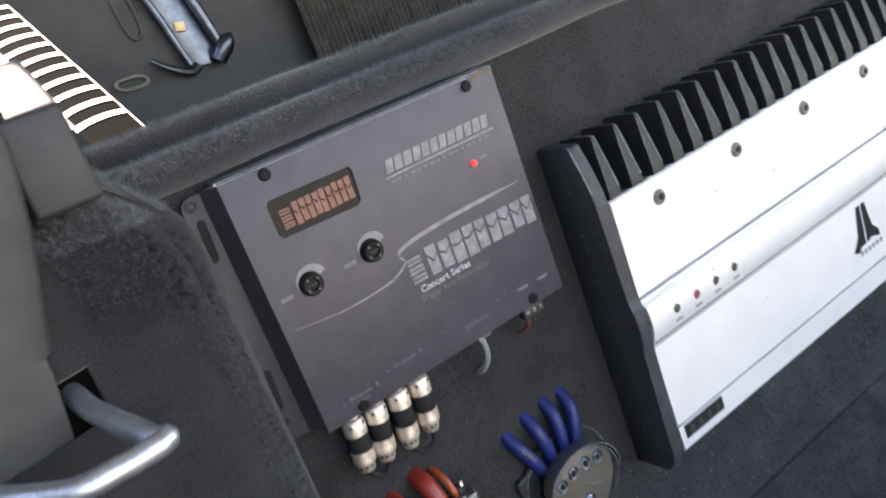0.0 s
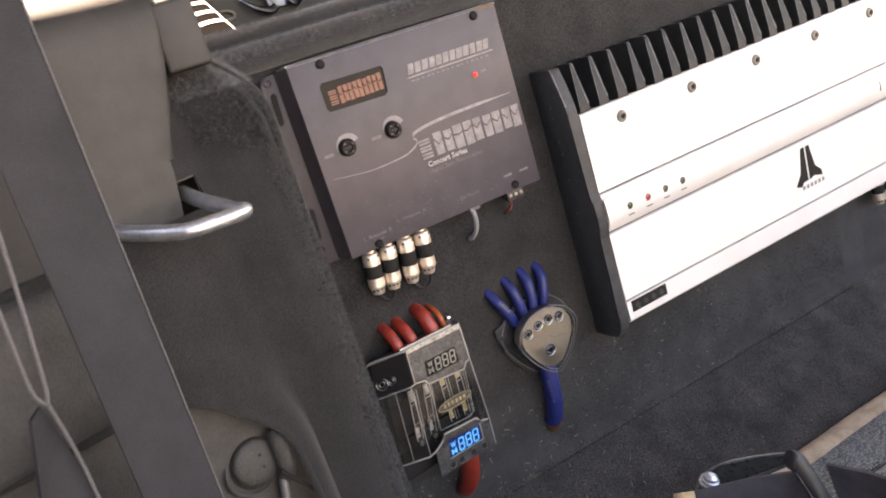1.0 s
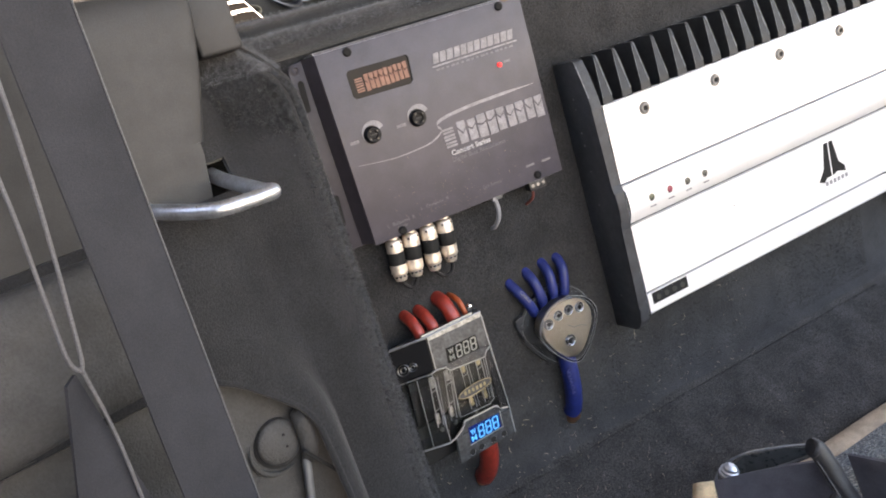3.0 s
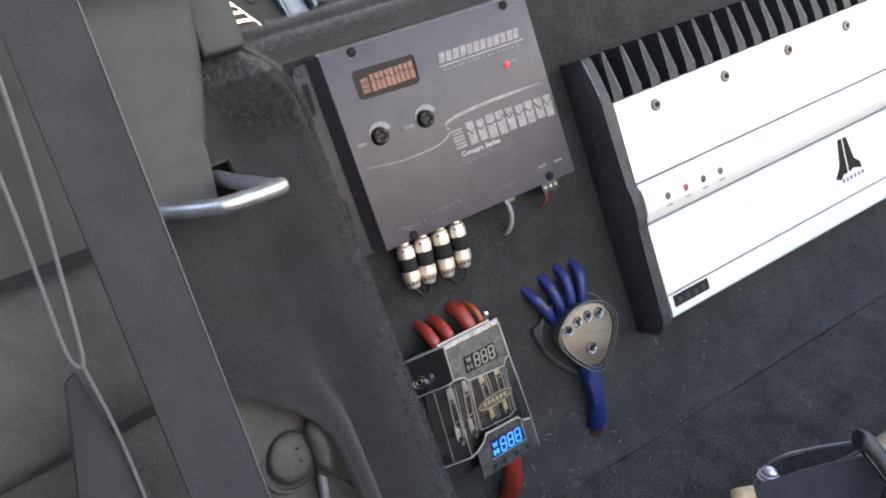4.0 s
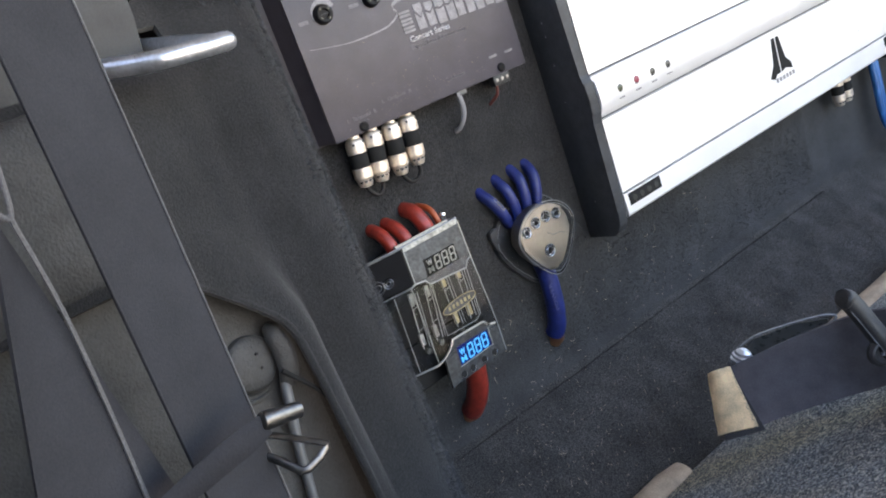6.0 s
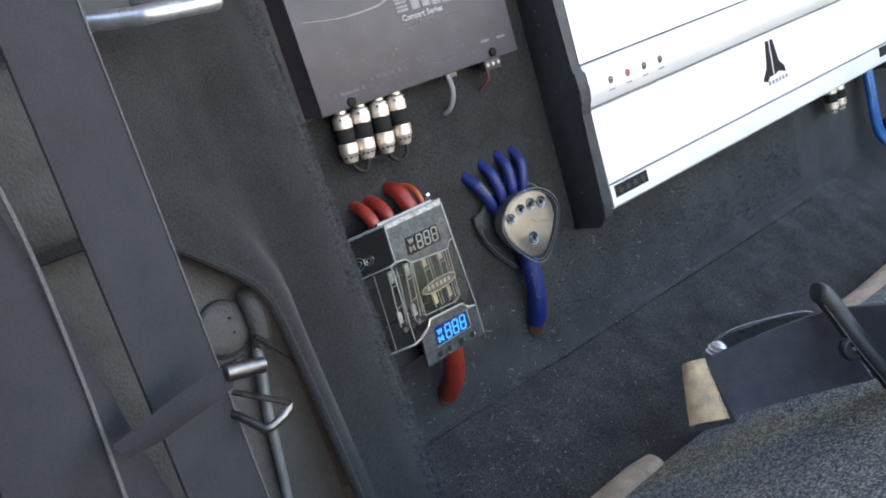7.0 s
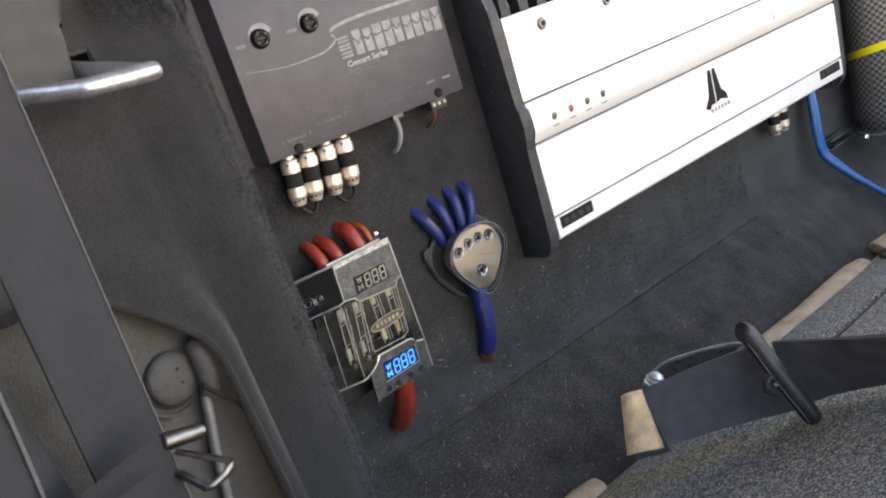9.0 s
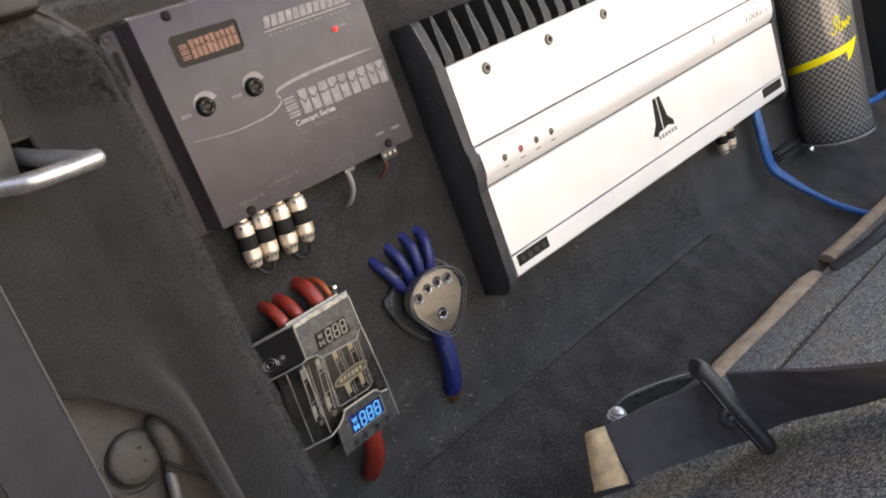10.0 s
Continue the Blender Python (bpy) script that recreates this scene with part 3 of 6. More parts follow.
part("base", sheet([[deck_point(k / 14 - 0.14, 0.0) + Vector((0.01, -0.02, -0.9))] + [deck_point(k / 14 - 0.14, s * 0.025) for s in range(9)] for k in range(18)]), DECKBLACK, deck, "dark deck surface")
part("rim", tube([deck_point(k / 14 - 0.12, 0.0, 0.002) for k in range(17)], 0.004, 6), DECKPALE, deck)
part("ledge", sheet([[deck_point(k / 14 - 0.14, 0.195, 0.012) + Vector((-0.11 * s + 0.012 * noise.noise((k * 0.9, s, 2)), 0, -0.01 * s)) for s in range(10)] for k in range(4, 18)]), TRIM, deck, "grained ledge along the deck")
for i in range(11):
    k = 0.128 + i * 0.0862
    part("stripe", sheet([[deck_point(k, s * 0.025 + 0.003, 0.008) for s in range(9)], [deck_point(k + 0.027, s * 0.025 + 0.003, 0.008) for s in range(9)]]), DECKPALE, deck)

# ---- side trim, lining and striker ----
def face_y(x):
    return -0.48 + 0.34 * (x + 1.22)


trim = thing("side_trim", (-2.0, -0.5, 1.0), "charcoal grained plastic side trim with a rounded top", "side trim")
def trim_edge(z):
    """x of the trim's right edge at a height."""
    for (za, xa), (zb, xb) in zip(((1.36, -1.24), (1.45, -1.22), (1.9, -1.07), (2.35, -0.95), (2.62, -0.92)), ((1.45, -1.22), (1.9, -1.07), (2.35, -0.95), (2.62, -0.92), (9, -0.90))):
        if z <= zb:
            return xa + (xb - xa) * (z - za) / (zb - za)
    return -0.9


low_outline = [(-1.25, 1.45), (-1.256, 1.34), (-1.32, 0.96), (-1.5, 0.98), (-1.79, 1.0), (-1.83, 1.24), (-1.97, 0.98), (-2.6, 0.95), (-4.6, 0.95), (-4.6, 1.45)]
bm = prism(low_outline, 0, 0.10)
for v in bm.verts:
    v.co.y += face_y(v.co.x)
part("lower_panel", bm, TRIM, trim, smooth=False)
prof = [(0.0, 1.45), (0.0, 1.7), (0.0, 1.95), (0.005, 2.2), (0.01, 2.42), (0.03, 2.54), (0.07, 2.63), (0.14, 2.70), (0.24, 2.76), (0.6, 2.93), (1.1, 3.17), (1.8, 3.5)]
rows = []
for dy, z in prof:
    xr = trim_edge(z)
    row = [Vector((xr + 0.02, face_y(xr) + dy + 0.9, z)), Vector((xr + 0.012, face_y(xr) + dy + 0.12, z)), Vector((xr, face_y(xr) + dy + 0.035, z)), Vector((xr - 0.03, face_y(xr) + dy + 0.006, z))]
    row += [Vector((x, face_y(x) + dy, z)) for x in (xr - 0.09, -1.5, -1.9, -2.4, -3.2, -4.6)]
    rows.append(row)
bm = sheet(rows)
bmesh.ops.subdivide_edges(bm, edges=bm.edges[:], cuts=1, use_grid_fill=True, smooth=0.5)
part("panel", bm, TRIM, trim, sharp=60)
part("lower_lip", tube([(x, face_y(x) + 0.03, 0.965 + 0.012 * noise.noise((x * 2, 0, 1))) for x in (-2.0, -2.3, -2.7, -3.2, -3.8, -4.6)], 0.065, 12), TRIM, trim, "rounded lower lip")
part("slot_liner", box(-2.6, -0.72, 0.04, 0.26, 0.6, 2.15), MATTBLACK, trim, "dark slots behind the trim")
brk = thing("trim_end_block", (-0.8, 0.1, 2.05), "square charcoal plastic end block beside the carpet edge", "trim block")
bm = box(-0.98, -0.62, -0.28, 0.62, 2.06, 2.60, 0.035, 3)
for v in bm.verts:
    if v.co.z > 2.3:
        v.co.z += 0.40 * (v.co.y + 0.28)
part("block", bm, TRIM, brk)

# lining: carpet that rounds the corner beside the board and runs down
def fold_y(z):
    return -0.10 - 0.12 * (1.7 - z) if z < 1.7 else -0.10 + 0.7 * (z - 1.7)


def lining_left(z):
    """x of the lining's left boundary at a height."""
    for (za, xa), (zb, xb) in zip(((-0.12, -4.6), (-0.2, -2.0), (-0.45, -1.67), (-0.68, -1.45), (-0.88, -1.29), (-1.05, -1.225), (-1.3, -1.21), (-2.0, -1.18)), ((-0.2, -2.0), (-0.45, -1.67), (-0.68, -1.45), (-0.88, -1.29), (-1.05, -1.225), (-1.3, -1.21), (-2.0, -1.18), (-9, -1.2))):
        if z >= zb:
            return -4.6 if z >= za else xa + (xb - xa) * (z - za) / (zb - za)
    return -1.2


def lining_point(z, j):
    ys = fold_y(z)
    top = max(0.0, z - 1.55)
    xs = -0.36 - 0.9 * top ** 1.6 - 0.02 * max(0.0, 1.3 - z)
    if j < 8:
        x, y = ((xs + 0.16, 0.32), (xs + 0.09, 0.10 + ys * 0.3), (xs + 0.03, ys + 0.14), (xs, ys), (xs - 0.06, ys - 0.10), (xs - 0.18, ys - 0.19), (xs - 0.38, ys - 0.25), (xs - 0.60, ys - 0.29))[j]
    else:
        k = (j - 7) / 6
        left = lining_left(z)
        x = xs - 0.60 + (left - xs + 0.60) * (k if left > -2.2 else k ** 1.8)
        y = ys - 0.29 + 0.33 * (x - xs + 0.60)
    if j > 4:
        y += 0.30 * min(1.0, max(0.0, (z - 0.85) / 0.5)) * min(1.0, (j - 4) / 3)
    y += 0.15 * math.exp(-((j - 7.6) / 1.4) ** 2) * min(1.0, max(0.0, (1.0 - z) / 0.6)) * min(1.0, max(0.0, (z + 2.6) / 1.2))
    wob = 0.035 * noise.noise((x * 1.6, z * 1.1, 4.0)) + 0.012 * noise.noise((x * 5, z * 4, 1.0))
    return Vector((x, y + wob, z))


zs = [2.2, 2.12, 2.0, 1.85, 1.7, 1.5, 1.25, 1.0, 0.7, 0.35, 0.1, -0.1, -0.12, -0.2, -0.32, -0.45, -0.56, -0.68, -0.78, -0.88, -0.96, -1.05, -1.3, -1.7, -2.2, -2.8, -3.4, -4.0, -4.6]


def lining_kept(i, j):
    return j < (9 if zs[i + 1] > 1.2 else 8) if zs[i + 1] > 0.9 else True


liner = thing("side_lining", (-1.0, -0.3, -4.4), "charcoal felt carpet lining folded round the corner", "carpet lining")
bm = sheet([[lining_point(z, j) for j in range(14)] for z in zs], lining_kept)
part("felt", thicken(bm, -0.05), FELT, liner, sharp=75)
lip = [lining_point(z, 13) for z in (-0.2, -0.32, -0.45, -0.68, -0.88, -1.05, -1.3, -1.7, -2.2, -2.8, -3.4, -4.4)]
part("rolled_lip", tube(spline([p + Vector((0.02, -0.015, 0.015)) for p in lip], 5), 0.034, 12), FELT, liner, "rolled felt edge")

low = thing("lower_trim", (-2.0, -0.5, -4.4), "grey grained vinyl lower trim with a round cover", "side trim")
part("panel", sheet([[(x, -0.60 + 0.30 * (x + 1.5) + 0.05 * (z + 1.0), z) for x in (-4.6, -3.2, -2.4, -1.9, -1.5, -1.15)] for z in (0.1, -0.5, -1.0, -2.0, -3.2, -4.6)]), VINYL, low)
rows = []
for z, back in ((0.955, 0.14), (0.935, 0.03), (0.88, 0.0), (0.65, 0.0), (0.40, 0.0), (0.15, 0.0), (-0.06, 0.0), (-0.14, 0.05), (-0.18, 0.16), (-0.21, 0.36)):
    rows.append([(x, fold_y(z) - 0.38 + 0.33 * (x + 0.96 + 0.02 * (1.3 - z)) + back + 0.02 * noise.noise((x * 1.2, z * 1.5, 6)), z) for x in (-4.6, -3.8, -3.2, -2.8, -2.5, -2.25, -2.05)])
part("upper_panel", thicken(sheet(rows), 0.02), VINYL, low, sharp=60)
bc = Vector((-1.55, -0.66, -1.10))
part("cover_gap", lathe(bc + Vector((-0.016, 0.010, -0.016)), (0.25, -1, 0.1), [(-0.05, 0.210), (0.002, 0.210)], 40), MATTBLACK, low, "dark gap round the cover")
part("bolt_cover", lathe(bc, (0.25, -1, 0.1), [(-0.06, 0.205), (0.010, 0.203), (0.024, 0.195), (0.036, 0.172), (0.046, 0.12), (0.050, 0.05)], 40), VINYL, low, "round domed grey bolt cover")
for dx, dz in ((0.05, 0.06), (0.045, -0.05)):
    part("pin_hole", lathe(bc + Vector((dx, -0.036, dz)), (0.25, -1, 0.1), [(0, 0.010), (0.02, 0.010)], 8), MATTBLACK, low)
part("recess_lip", tube([bc + Vector((-0.02 + 0.245 * math.cos(a), -0.005 + 0.075 * math.cos(a), -0.02 + 0.245 * math.sin(a))) for a in (math.radians(150 + 10 * k) for k in range(15))], [0.004 + 0.022 * math.sin(math.pi * k / 14) for k in range(15)], 10), VINYL, low, "soft lip round the cover's recess")
part("post", tube(spline([(-1.31, -0.62, -0.90), (-1.325, -0.69, -0.97), (-1.315, -0.71, -1.08), (-1.325, -0.71, -1.22), (-1.36, -0.70, -1.33), (-1.385, -0.68, -1.38)], 5), [0.020, 0.045] + [0.062 + 0.018 * math.sin(k * 0.16) for k in range(20)] + [0.062, 0.05, 0.035, 0.02], 14, 0.6), VINYL, low, "rounded tab of the trim edge")
part("strip", tube(spline([(-1.385, -0.66, -1.28), (-1.41, -0.70, -1.40), (-1.45, -0.72, -1.56), (-1.50, -0.73, -1.78), (-1.55, -0.74, -2.1), (-1.61, -0.75, -2.47), (-1.8, -0.81, -3.5), (-2.0, -0.86, -4.5)], 5), [0.018, 0.03, 0.04, 0.048] + [0.058 - 0.0003 * i for i in range(32)], 14, 0.7), POST, low, "pale grey trim edge strip")
part("thin_cord", tube(spline([(-1.40, -0.78, -1.22), (-1.32, -0.80, -1.33), (-1.22, -0.80, -1.48), (-1.14, -0.76, -1.66), (-1.08, -0.70, -1.9)], 6), [0.020 - 0.0003 * k for k in range(25)], 8), MATTBLACK, low, "thin dark cord over the trim edge")

hook = thing("seat_striker", (-1.2, -0.7, 1.0), "bent zinc-plated steel striker loop out of the trim slots", "striker")
path = spline([(-1.23, -0.25, 1.16), (-1.17, -0.55, 1.10), (-1.02, -0.95, 1.005)], 4)[:-1] + spline([(-0.99, -1.02, 0.985), (-0.945, -1.075, 0.975), (-0.985, -1.11, 0.972)], 5)[:-1] + \
    spline([(-1.12, -1.125, 0.975), (-1.34, -1.13, 0.985), (-1.46, -1.06, 1.0), (-1.70, -0.85, 1.06), (-2.0, -0.45, 1.15)], 5)
part("bar", tube(path, 0.061, 14), STEEL, hook)
rnd = random.Random(41)
for i in range(7):
    p = path[-4 - i * 2] if i < 5 else path[3 + i]
    out = Vector((rnd.uniform(-0.3, 0.3), -0.75, rnd.uniform(0.2, 0.7))).normalized()
    part("pit_mark", lathe(p + out * 0.0595, out, [(0, 0.010 + 0.008 * rnd.random()), (0.002, 0.008)], 7), RUSTY, hook, "dark pit in the plating")

# ---- hanging belts ----
def strap(a, b, wide, thick, n=14, wave=0.0, seed=0.0):
    """A flat strap; wide(k) gives the half-width vector along the run."""
    a, b = Vector(a), Vector(b)
    rows = []
    for i in range(n + 1):
        k = i / n
        c = a.lerp(b, k) + Vector((0, wave * noise.noise((k * 3, seed, 0)), 0))
        w = wide(k)
        rows.append([c + w * s for s in (-1, -0.5, 0, 0.5, 1)])
    bm = sheet(rows)
    return thicken(bm, thick)


belt = thing("hanging_belt", (-2.0, -1.8, -4.0), "charcoal seat belt webbing hanging in front of the side trim", "seat belt")
part("webbing", strap((-1.95, -1.72, 4.2), (-2.21, -1.90, -4.6), lambda k: Vector((0.215, 0.09 + 0.05 * k, 0.0)), 0.02, 18, 0.04, 1), WEB, belt)
for s in (-1, 1):
    ed = [Vector((-1.95, -1.72, 4.2)).lerp(Vector((-2.21, -1.90, -4.6)), k / 18) + s * Vector((0.215, 0.09 + 0.05 * k / 18, 0)) + Vector((0, 0.04 * noise.noise((k / 18 * 3, 1, 0)) - 0.006, 0)) for k in range(19)]
    part("edge", tube(ed, 0.006, 6), WEBEDGE if s > 0 else WEB, belt)
belt2 = thing("second_belt", (-2.8, -2.0, -4.0), "dark belt webbing twisted into a narrow loop beside the trim", "seat belt")
part("webbing", strap((-2.60, -2.02, 0.46), (-3.12, -1.9, -4.6), lambda k: Vector((0.02 + 0.42 * min(1, k * 2.4), 0.1, 0.0)), 0.02, 18, 0.03, 5), WEB, belt2)
part("folded_edge", tube(spline([(-2.30, -1.9, 2.3), (-2.34, -1.95, 1.8), (-2.395, -2.0, 1.3), (-2.475, -2.0, 0.75), (-2.515, -2.0, 0.52), (-2.55, -2.0, 0.50), (-2.575, -2.0, 0.60), (-2.55, -2.0, 0.95), (-2.51, -2.0, 1.5), (-2.5, -1.9, 2.3)], 6), 0.013, 8), WEBEDGE, belt2, "worn pale webbing edge")
part("lower_edge", tube(spline([(-2.53, -2.0, 0.51), (-2.515, -1.95, 0.0), (-2.55, -1.93, -0.7), (-2.62, -2.0, -1.5), (-2.68, -2.03, -2.2), (-2.80, -2.03, -4.4)], 6), 0.012, 6), WEBEDGE, belt2)
catch = thing("belt_catch", (-1.8, -2.0, -1.1), "small steel belt catch with a bent wire hook", "belt catch")
part("pin", lathe((-1.978, -2.20, -0.868), (0.225, 0.08, -0.085), [(0, 0.030), (0.010, 0.046), (0.03, 0.050), (0.25, 0.044), (0.265, 0.026)], 16), DULLNICKEL, catch)
part("wire", tube([(-1.87, -1.72, -1.165), (-1.83, -1.76, -1.185), (-1.66, -1.91, -1.290), (-1.636, -1.93, -1.308), (-1.645, -1.93, -1.328), (-1.70, -1.93, -1.356), (-1.79, -1.93, -1.378), (-1.825, -1.92, -1.374), (-1.90, -1.76, -1.293), (-1.94, -1.70, -1.265)], 0.026, 10, 0.6), DULLNICKEL, catch)
edge_t = spline([(-1.965, -2.20, -0.835), (-2.08, -2.205, -0.842), (-2.21, -2.20, -0.862), (-2.39, -2.19, -0.905), (-2.56, -2.17, -0.955)], 4)
edge_b = spline([(-1.945, -2.20, -0.955), (-2.06, -2.21, -0.985), (-2.185, -2.205, -1.005), (-2.37, -2.19, -1.04), (-2.53, -2.17, -1.045)], 4)
part("strap", thicken(sheet([[a.lerp(b, k / 4) + Vector((0, -0.018 * math.sin(math.pi * k / 4), 0)) for k in range(5)] for a, b in zip(edge_t, edge_b)]), 0.025), WEB, catch, "short dark strap")

# ---- power amplifier ----
amp = thing("amplifier", (5.7, 0.25, -1.9), "long silver car amplifier with black heatsink fins, screwed to the carpet", "amplifier")
XL, XR, YF = 2.70, 8.83, -0.285
part("heatsink", bar_x([(0.24, 0.75), (0.18, 0.75), (0.14, 0.62), (0.06, 0.565), (YF + 0.04, 0.53), (YF + 0.04, -1.84), (-0.05, -1.9), (0.24, -1.9)], XL, XR), FINBACK, amp)
rnd = random.Random(9)
for i in range(23):
    x = 2.845 + i * 0.2555
    lean, wear = rnd.uniform(-0.008, 0.008), rnd.uniform(0.7, 1.25)
    prof = [(0.235, 1.035), (0.235, 0.55), (-0.25, 0.53), (-0.268, 0.56), (-0.262, 0.62), (-0.15, 1.02), (-0.137, 1.044), (-0.115, 1.052), (0.05, 1.053)]
    bm = bar_x(prof, x - 0.017, x + 0.012)
    for v in bm.verts:
        if v.co.x < x:
            v.co.x -= 0.20 * max(0.0, 1.055 - v.co.z)
        v.co.x += lean * (v.co.z - 0.5) / 0.5
    f = part("fin", bm, FIN, amp, smooth=False)
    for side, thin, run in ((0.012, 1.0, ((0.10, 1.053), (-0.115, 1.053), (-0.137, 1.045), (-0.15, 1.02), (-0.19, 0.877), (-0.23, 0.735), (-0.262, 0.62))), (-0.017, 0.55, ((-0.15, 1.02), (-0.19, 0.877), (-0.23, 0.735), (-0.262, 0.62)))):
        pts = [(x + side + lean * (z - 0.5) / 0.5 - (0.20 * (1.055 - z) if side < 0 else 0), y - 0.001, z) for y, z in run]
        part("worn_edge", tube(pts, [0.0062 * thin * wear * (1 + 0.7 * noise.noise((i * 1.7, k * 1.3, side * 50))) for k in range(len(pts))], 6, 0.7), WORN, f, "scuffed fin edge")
endp = [(0.25, 1.055), (-0.10, 1.06), (-0.130, 1.052), (-0.148, 1.02), (-0.185, 0.90), (-0.25, 0.665), (-0.275, 0.55), (-0.28, -0.30), (-0.32, -0.38), (-0.335, -0.55), (-0.32, -0.70), (-0.28, -0.80), (-0.28, -1.75), (-0.25, -1.90), (-0.19, -1.99), (-0.12, -2.03), (0.25, -2.06)]
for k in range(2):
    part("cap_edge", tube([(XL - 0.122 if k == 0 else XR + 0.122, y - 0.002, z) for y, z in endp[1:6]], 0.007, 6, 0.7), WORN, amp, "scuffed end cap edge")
for x, z, a, ln in ((4.62, -0.02, 0.6, 0.035), (3.86, 0.12, 2.2, 0.02), (6.9, 0.1, 0.9, 0.03), (4.15, -1.1, 1.2, 0.02), (7.6, -1.35, 0.4, 0.03)):
    part("scuff", tube([(x, YF - 0.001, z), (x + ln * math.cos(a), YF - 0.001, z + ln * math.sin(a))], 0.003, 5), FIN, amp, "small dark scratch")
rnd = random.Random(17)
for k in range(22):
    x, z, a, ln = rnd.uniform(2.8, 8.6), rnd.choice((rnd.uniform(-0.25, 0.5), rnd.uniform(-1.55, -0.85), rnd.uniform(-0.31, -0.27))), rnd.uniform(0, 3.1), rnd.uniform(0.004, 0.016)
    part("scuff", tube([(x, YF - 0.001, z), (x + ln * math.cos(a), YF - 0.001, z + 0.4 * ln * math.sin(a))], 0.0026, 5), ALLOY, amp, "small dark scratch")
part("end_cap", bar_x(endp, XL - 0.13, XL - 0.005, 0.012), CAP, amp)
part("end_cap", bar_x(endp, XR + 0.005, XR + 0.13, 0.012), CAP, amp)
rnd = random.Random(5)
for k in range(7):
    z = rnd.uniform(-1.7, 0.8)
    part("scuff", box(XL - 0.133, XL - 0.128, 0.0, 0.012, z, z + rnd.uniform(0.008, 0.02)), GREYWIRE, amp, "pale scuff on the end cap", smooth=False)
part("upper_panel", bar_x([(YF, 0.53), (YF + 0.02, 0.545), (YF + 0.06, 0.545), (YF + 0.06, -0.314), (YF + 0.006, -0.314), (YF, -0.308)], XL, XR), SILVER, amp, smooth=False)
ridge = [(YF + 0.06, -0.338), (YF - 0.002, -0.338), (YF - 0.010, -0.348), (YF - 0.006, -0.360), (YF + 0.014, -0.368), (YF - 0.012, -0.380), (YF - 0.045, -0.395), (YF - 0.06, -0.44), (YF - 0.066, -0.55), (YF - 0.062, -0.62), (YF - 0.048, -0.67), (YF - 0.018, -0.725), (YF + 0.016, -0.765), (YF + 0.06, -0.77)]
part("ridge_panel", bar_x(ridge, XL, XR), SILVER, amp, sharp=50)
part("lower_panel", bar_x([(YF, -0.795), (YF, -1.580), (YF + 0.06, -1.580), (YF + 0.06, -0.790)], XL, XR), SILVER, amp, smooth=False)
part("foot_panel", bar_x([(YF, -1.604), (YF - 0.004, -1.83), (YF + 0.02, -1.855), (YF + 0.06, -1.855), (YF + 0.06, -1.604)], XL, XR), SILVER, amp, smooth=False)
for i in range(6):
    x = 3.21 + i * 1.013
    s = part("screw", lathe((x, YF, 0.366), (0, -1, 0), [(0, 0.060), (0.018, 0.058), (0.026, 0.050), (0.026, 0.034), (0.008, 0.029)], 20), SCREWSTEEL, amp)
    part("hex_recess", lathe((x, YF - 0.010, 0.366), (0, -1, 0), [(0, 0.028), (0.005, 0.028)], 6), MATTBLACK, s)
    part("washer", lathe((x, YF, 0.366), (0, -1, 0), [(0, 0.070), (0.006, 0.068)], 20), ALLOY, s)
for i, led in enumerate((GREENLED, PINKLED, DARKLED, DARKLED)):
    x = 3.0 + i * 0.256
    part("led", lathe((x, YF - 0.062, -0.555), (0, -1, 0), [(0, 0.036), (0.01, 0.036), (0.016, 0.022)], 14), led, amp)
    part("led_bezel", lathe((x, YF - 0.058, -0.555), (0, -1, 0), [(0, 0.048), (0.006, 0.046)], 14), BLACK, amp)
    part("led_caption", box(x - 0.04, x + 0.04, YF - 0.0665, YF - 0.06, -0.665, -0.652), GREYWIRE, amp)
    if i == 2:
        part("led_caption", box(x - 0.006, x + 0.006, YF - 0.0665, YF - 0.06, -0.46, -0.44), FIN, amp)
for x0, x1 in ((2.76, 3.27), (8.20, 8.75)):
    slot = part("terminal_slot", box(x0, x1, YF - 0.008, YF + 0.02, -1.75, -1.62), MATTBLACK, amp)
    for k in range(4):
        part("terminal_screw", lathe((x0 + 0.08 + k * (x1 - x0 - 0.16) / 3, YF - 0.008, -1.69), (0, -1, 0), [(0, 0.038), (0.008, 0.034), (0.009, 0.012)], 12), DARKLED, slot)
emblem = join(prism([(5.50, -1.36), (5.62, -1.20), (5.68, -0.83), (5.755, -0.83), (5.755, -1.34), (5.66, -1.34), (5.60, -1.40)], YF - 0.005, YF + 0.01),
              prism([(5.785, -0.83), (5.855, -0.83), (5.93, -1.17), (6.04, -1.27), (6.05, -1.36), (5.88, -1.31), (5.785, -1.34)], YF - 0.005, YF + 0.01))
for v in emblem.verts:
    v.co.x, v.co.z = 5.775 + 0.86 * (v.co.x - 5.775), -1.10 + 0.84 * (v.co.z + 1.10)
part("emblem", emblem, MATTBLACK, amp, smooth=False)
part("emblem_line", join(*[box(5.64 + i * 0.07, 5.685 + i * 0.07, YF - 0.003, YF + 0.01, -1.40, -1.35) for i in range(6)]), GREYWIRE, amp, smooth=False)
part("model_number", words("1000/1", 8.08, -0.585, YF - 0.066, 0.58, 0.095), GREYWIRE, amp, smooth=False)
part("mark", box(7.19, 7.205, YF - 0.068, YF - 0.06, -0.62, -0.50), FIN, amp, smooth=False)
amp.rotation_euler = (0, -0.0055, 0)
amp.location.z += 0.012 * U

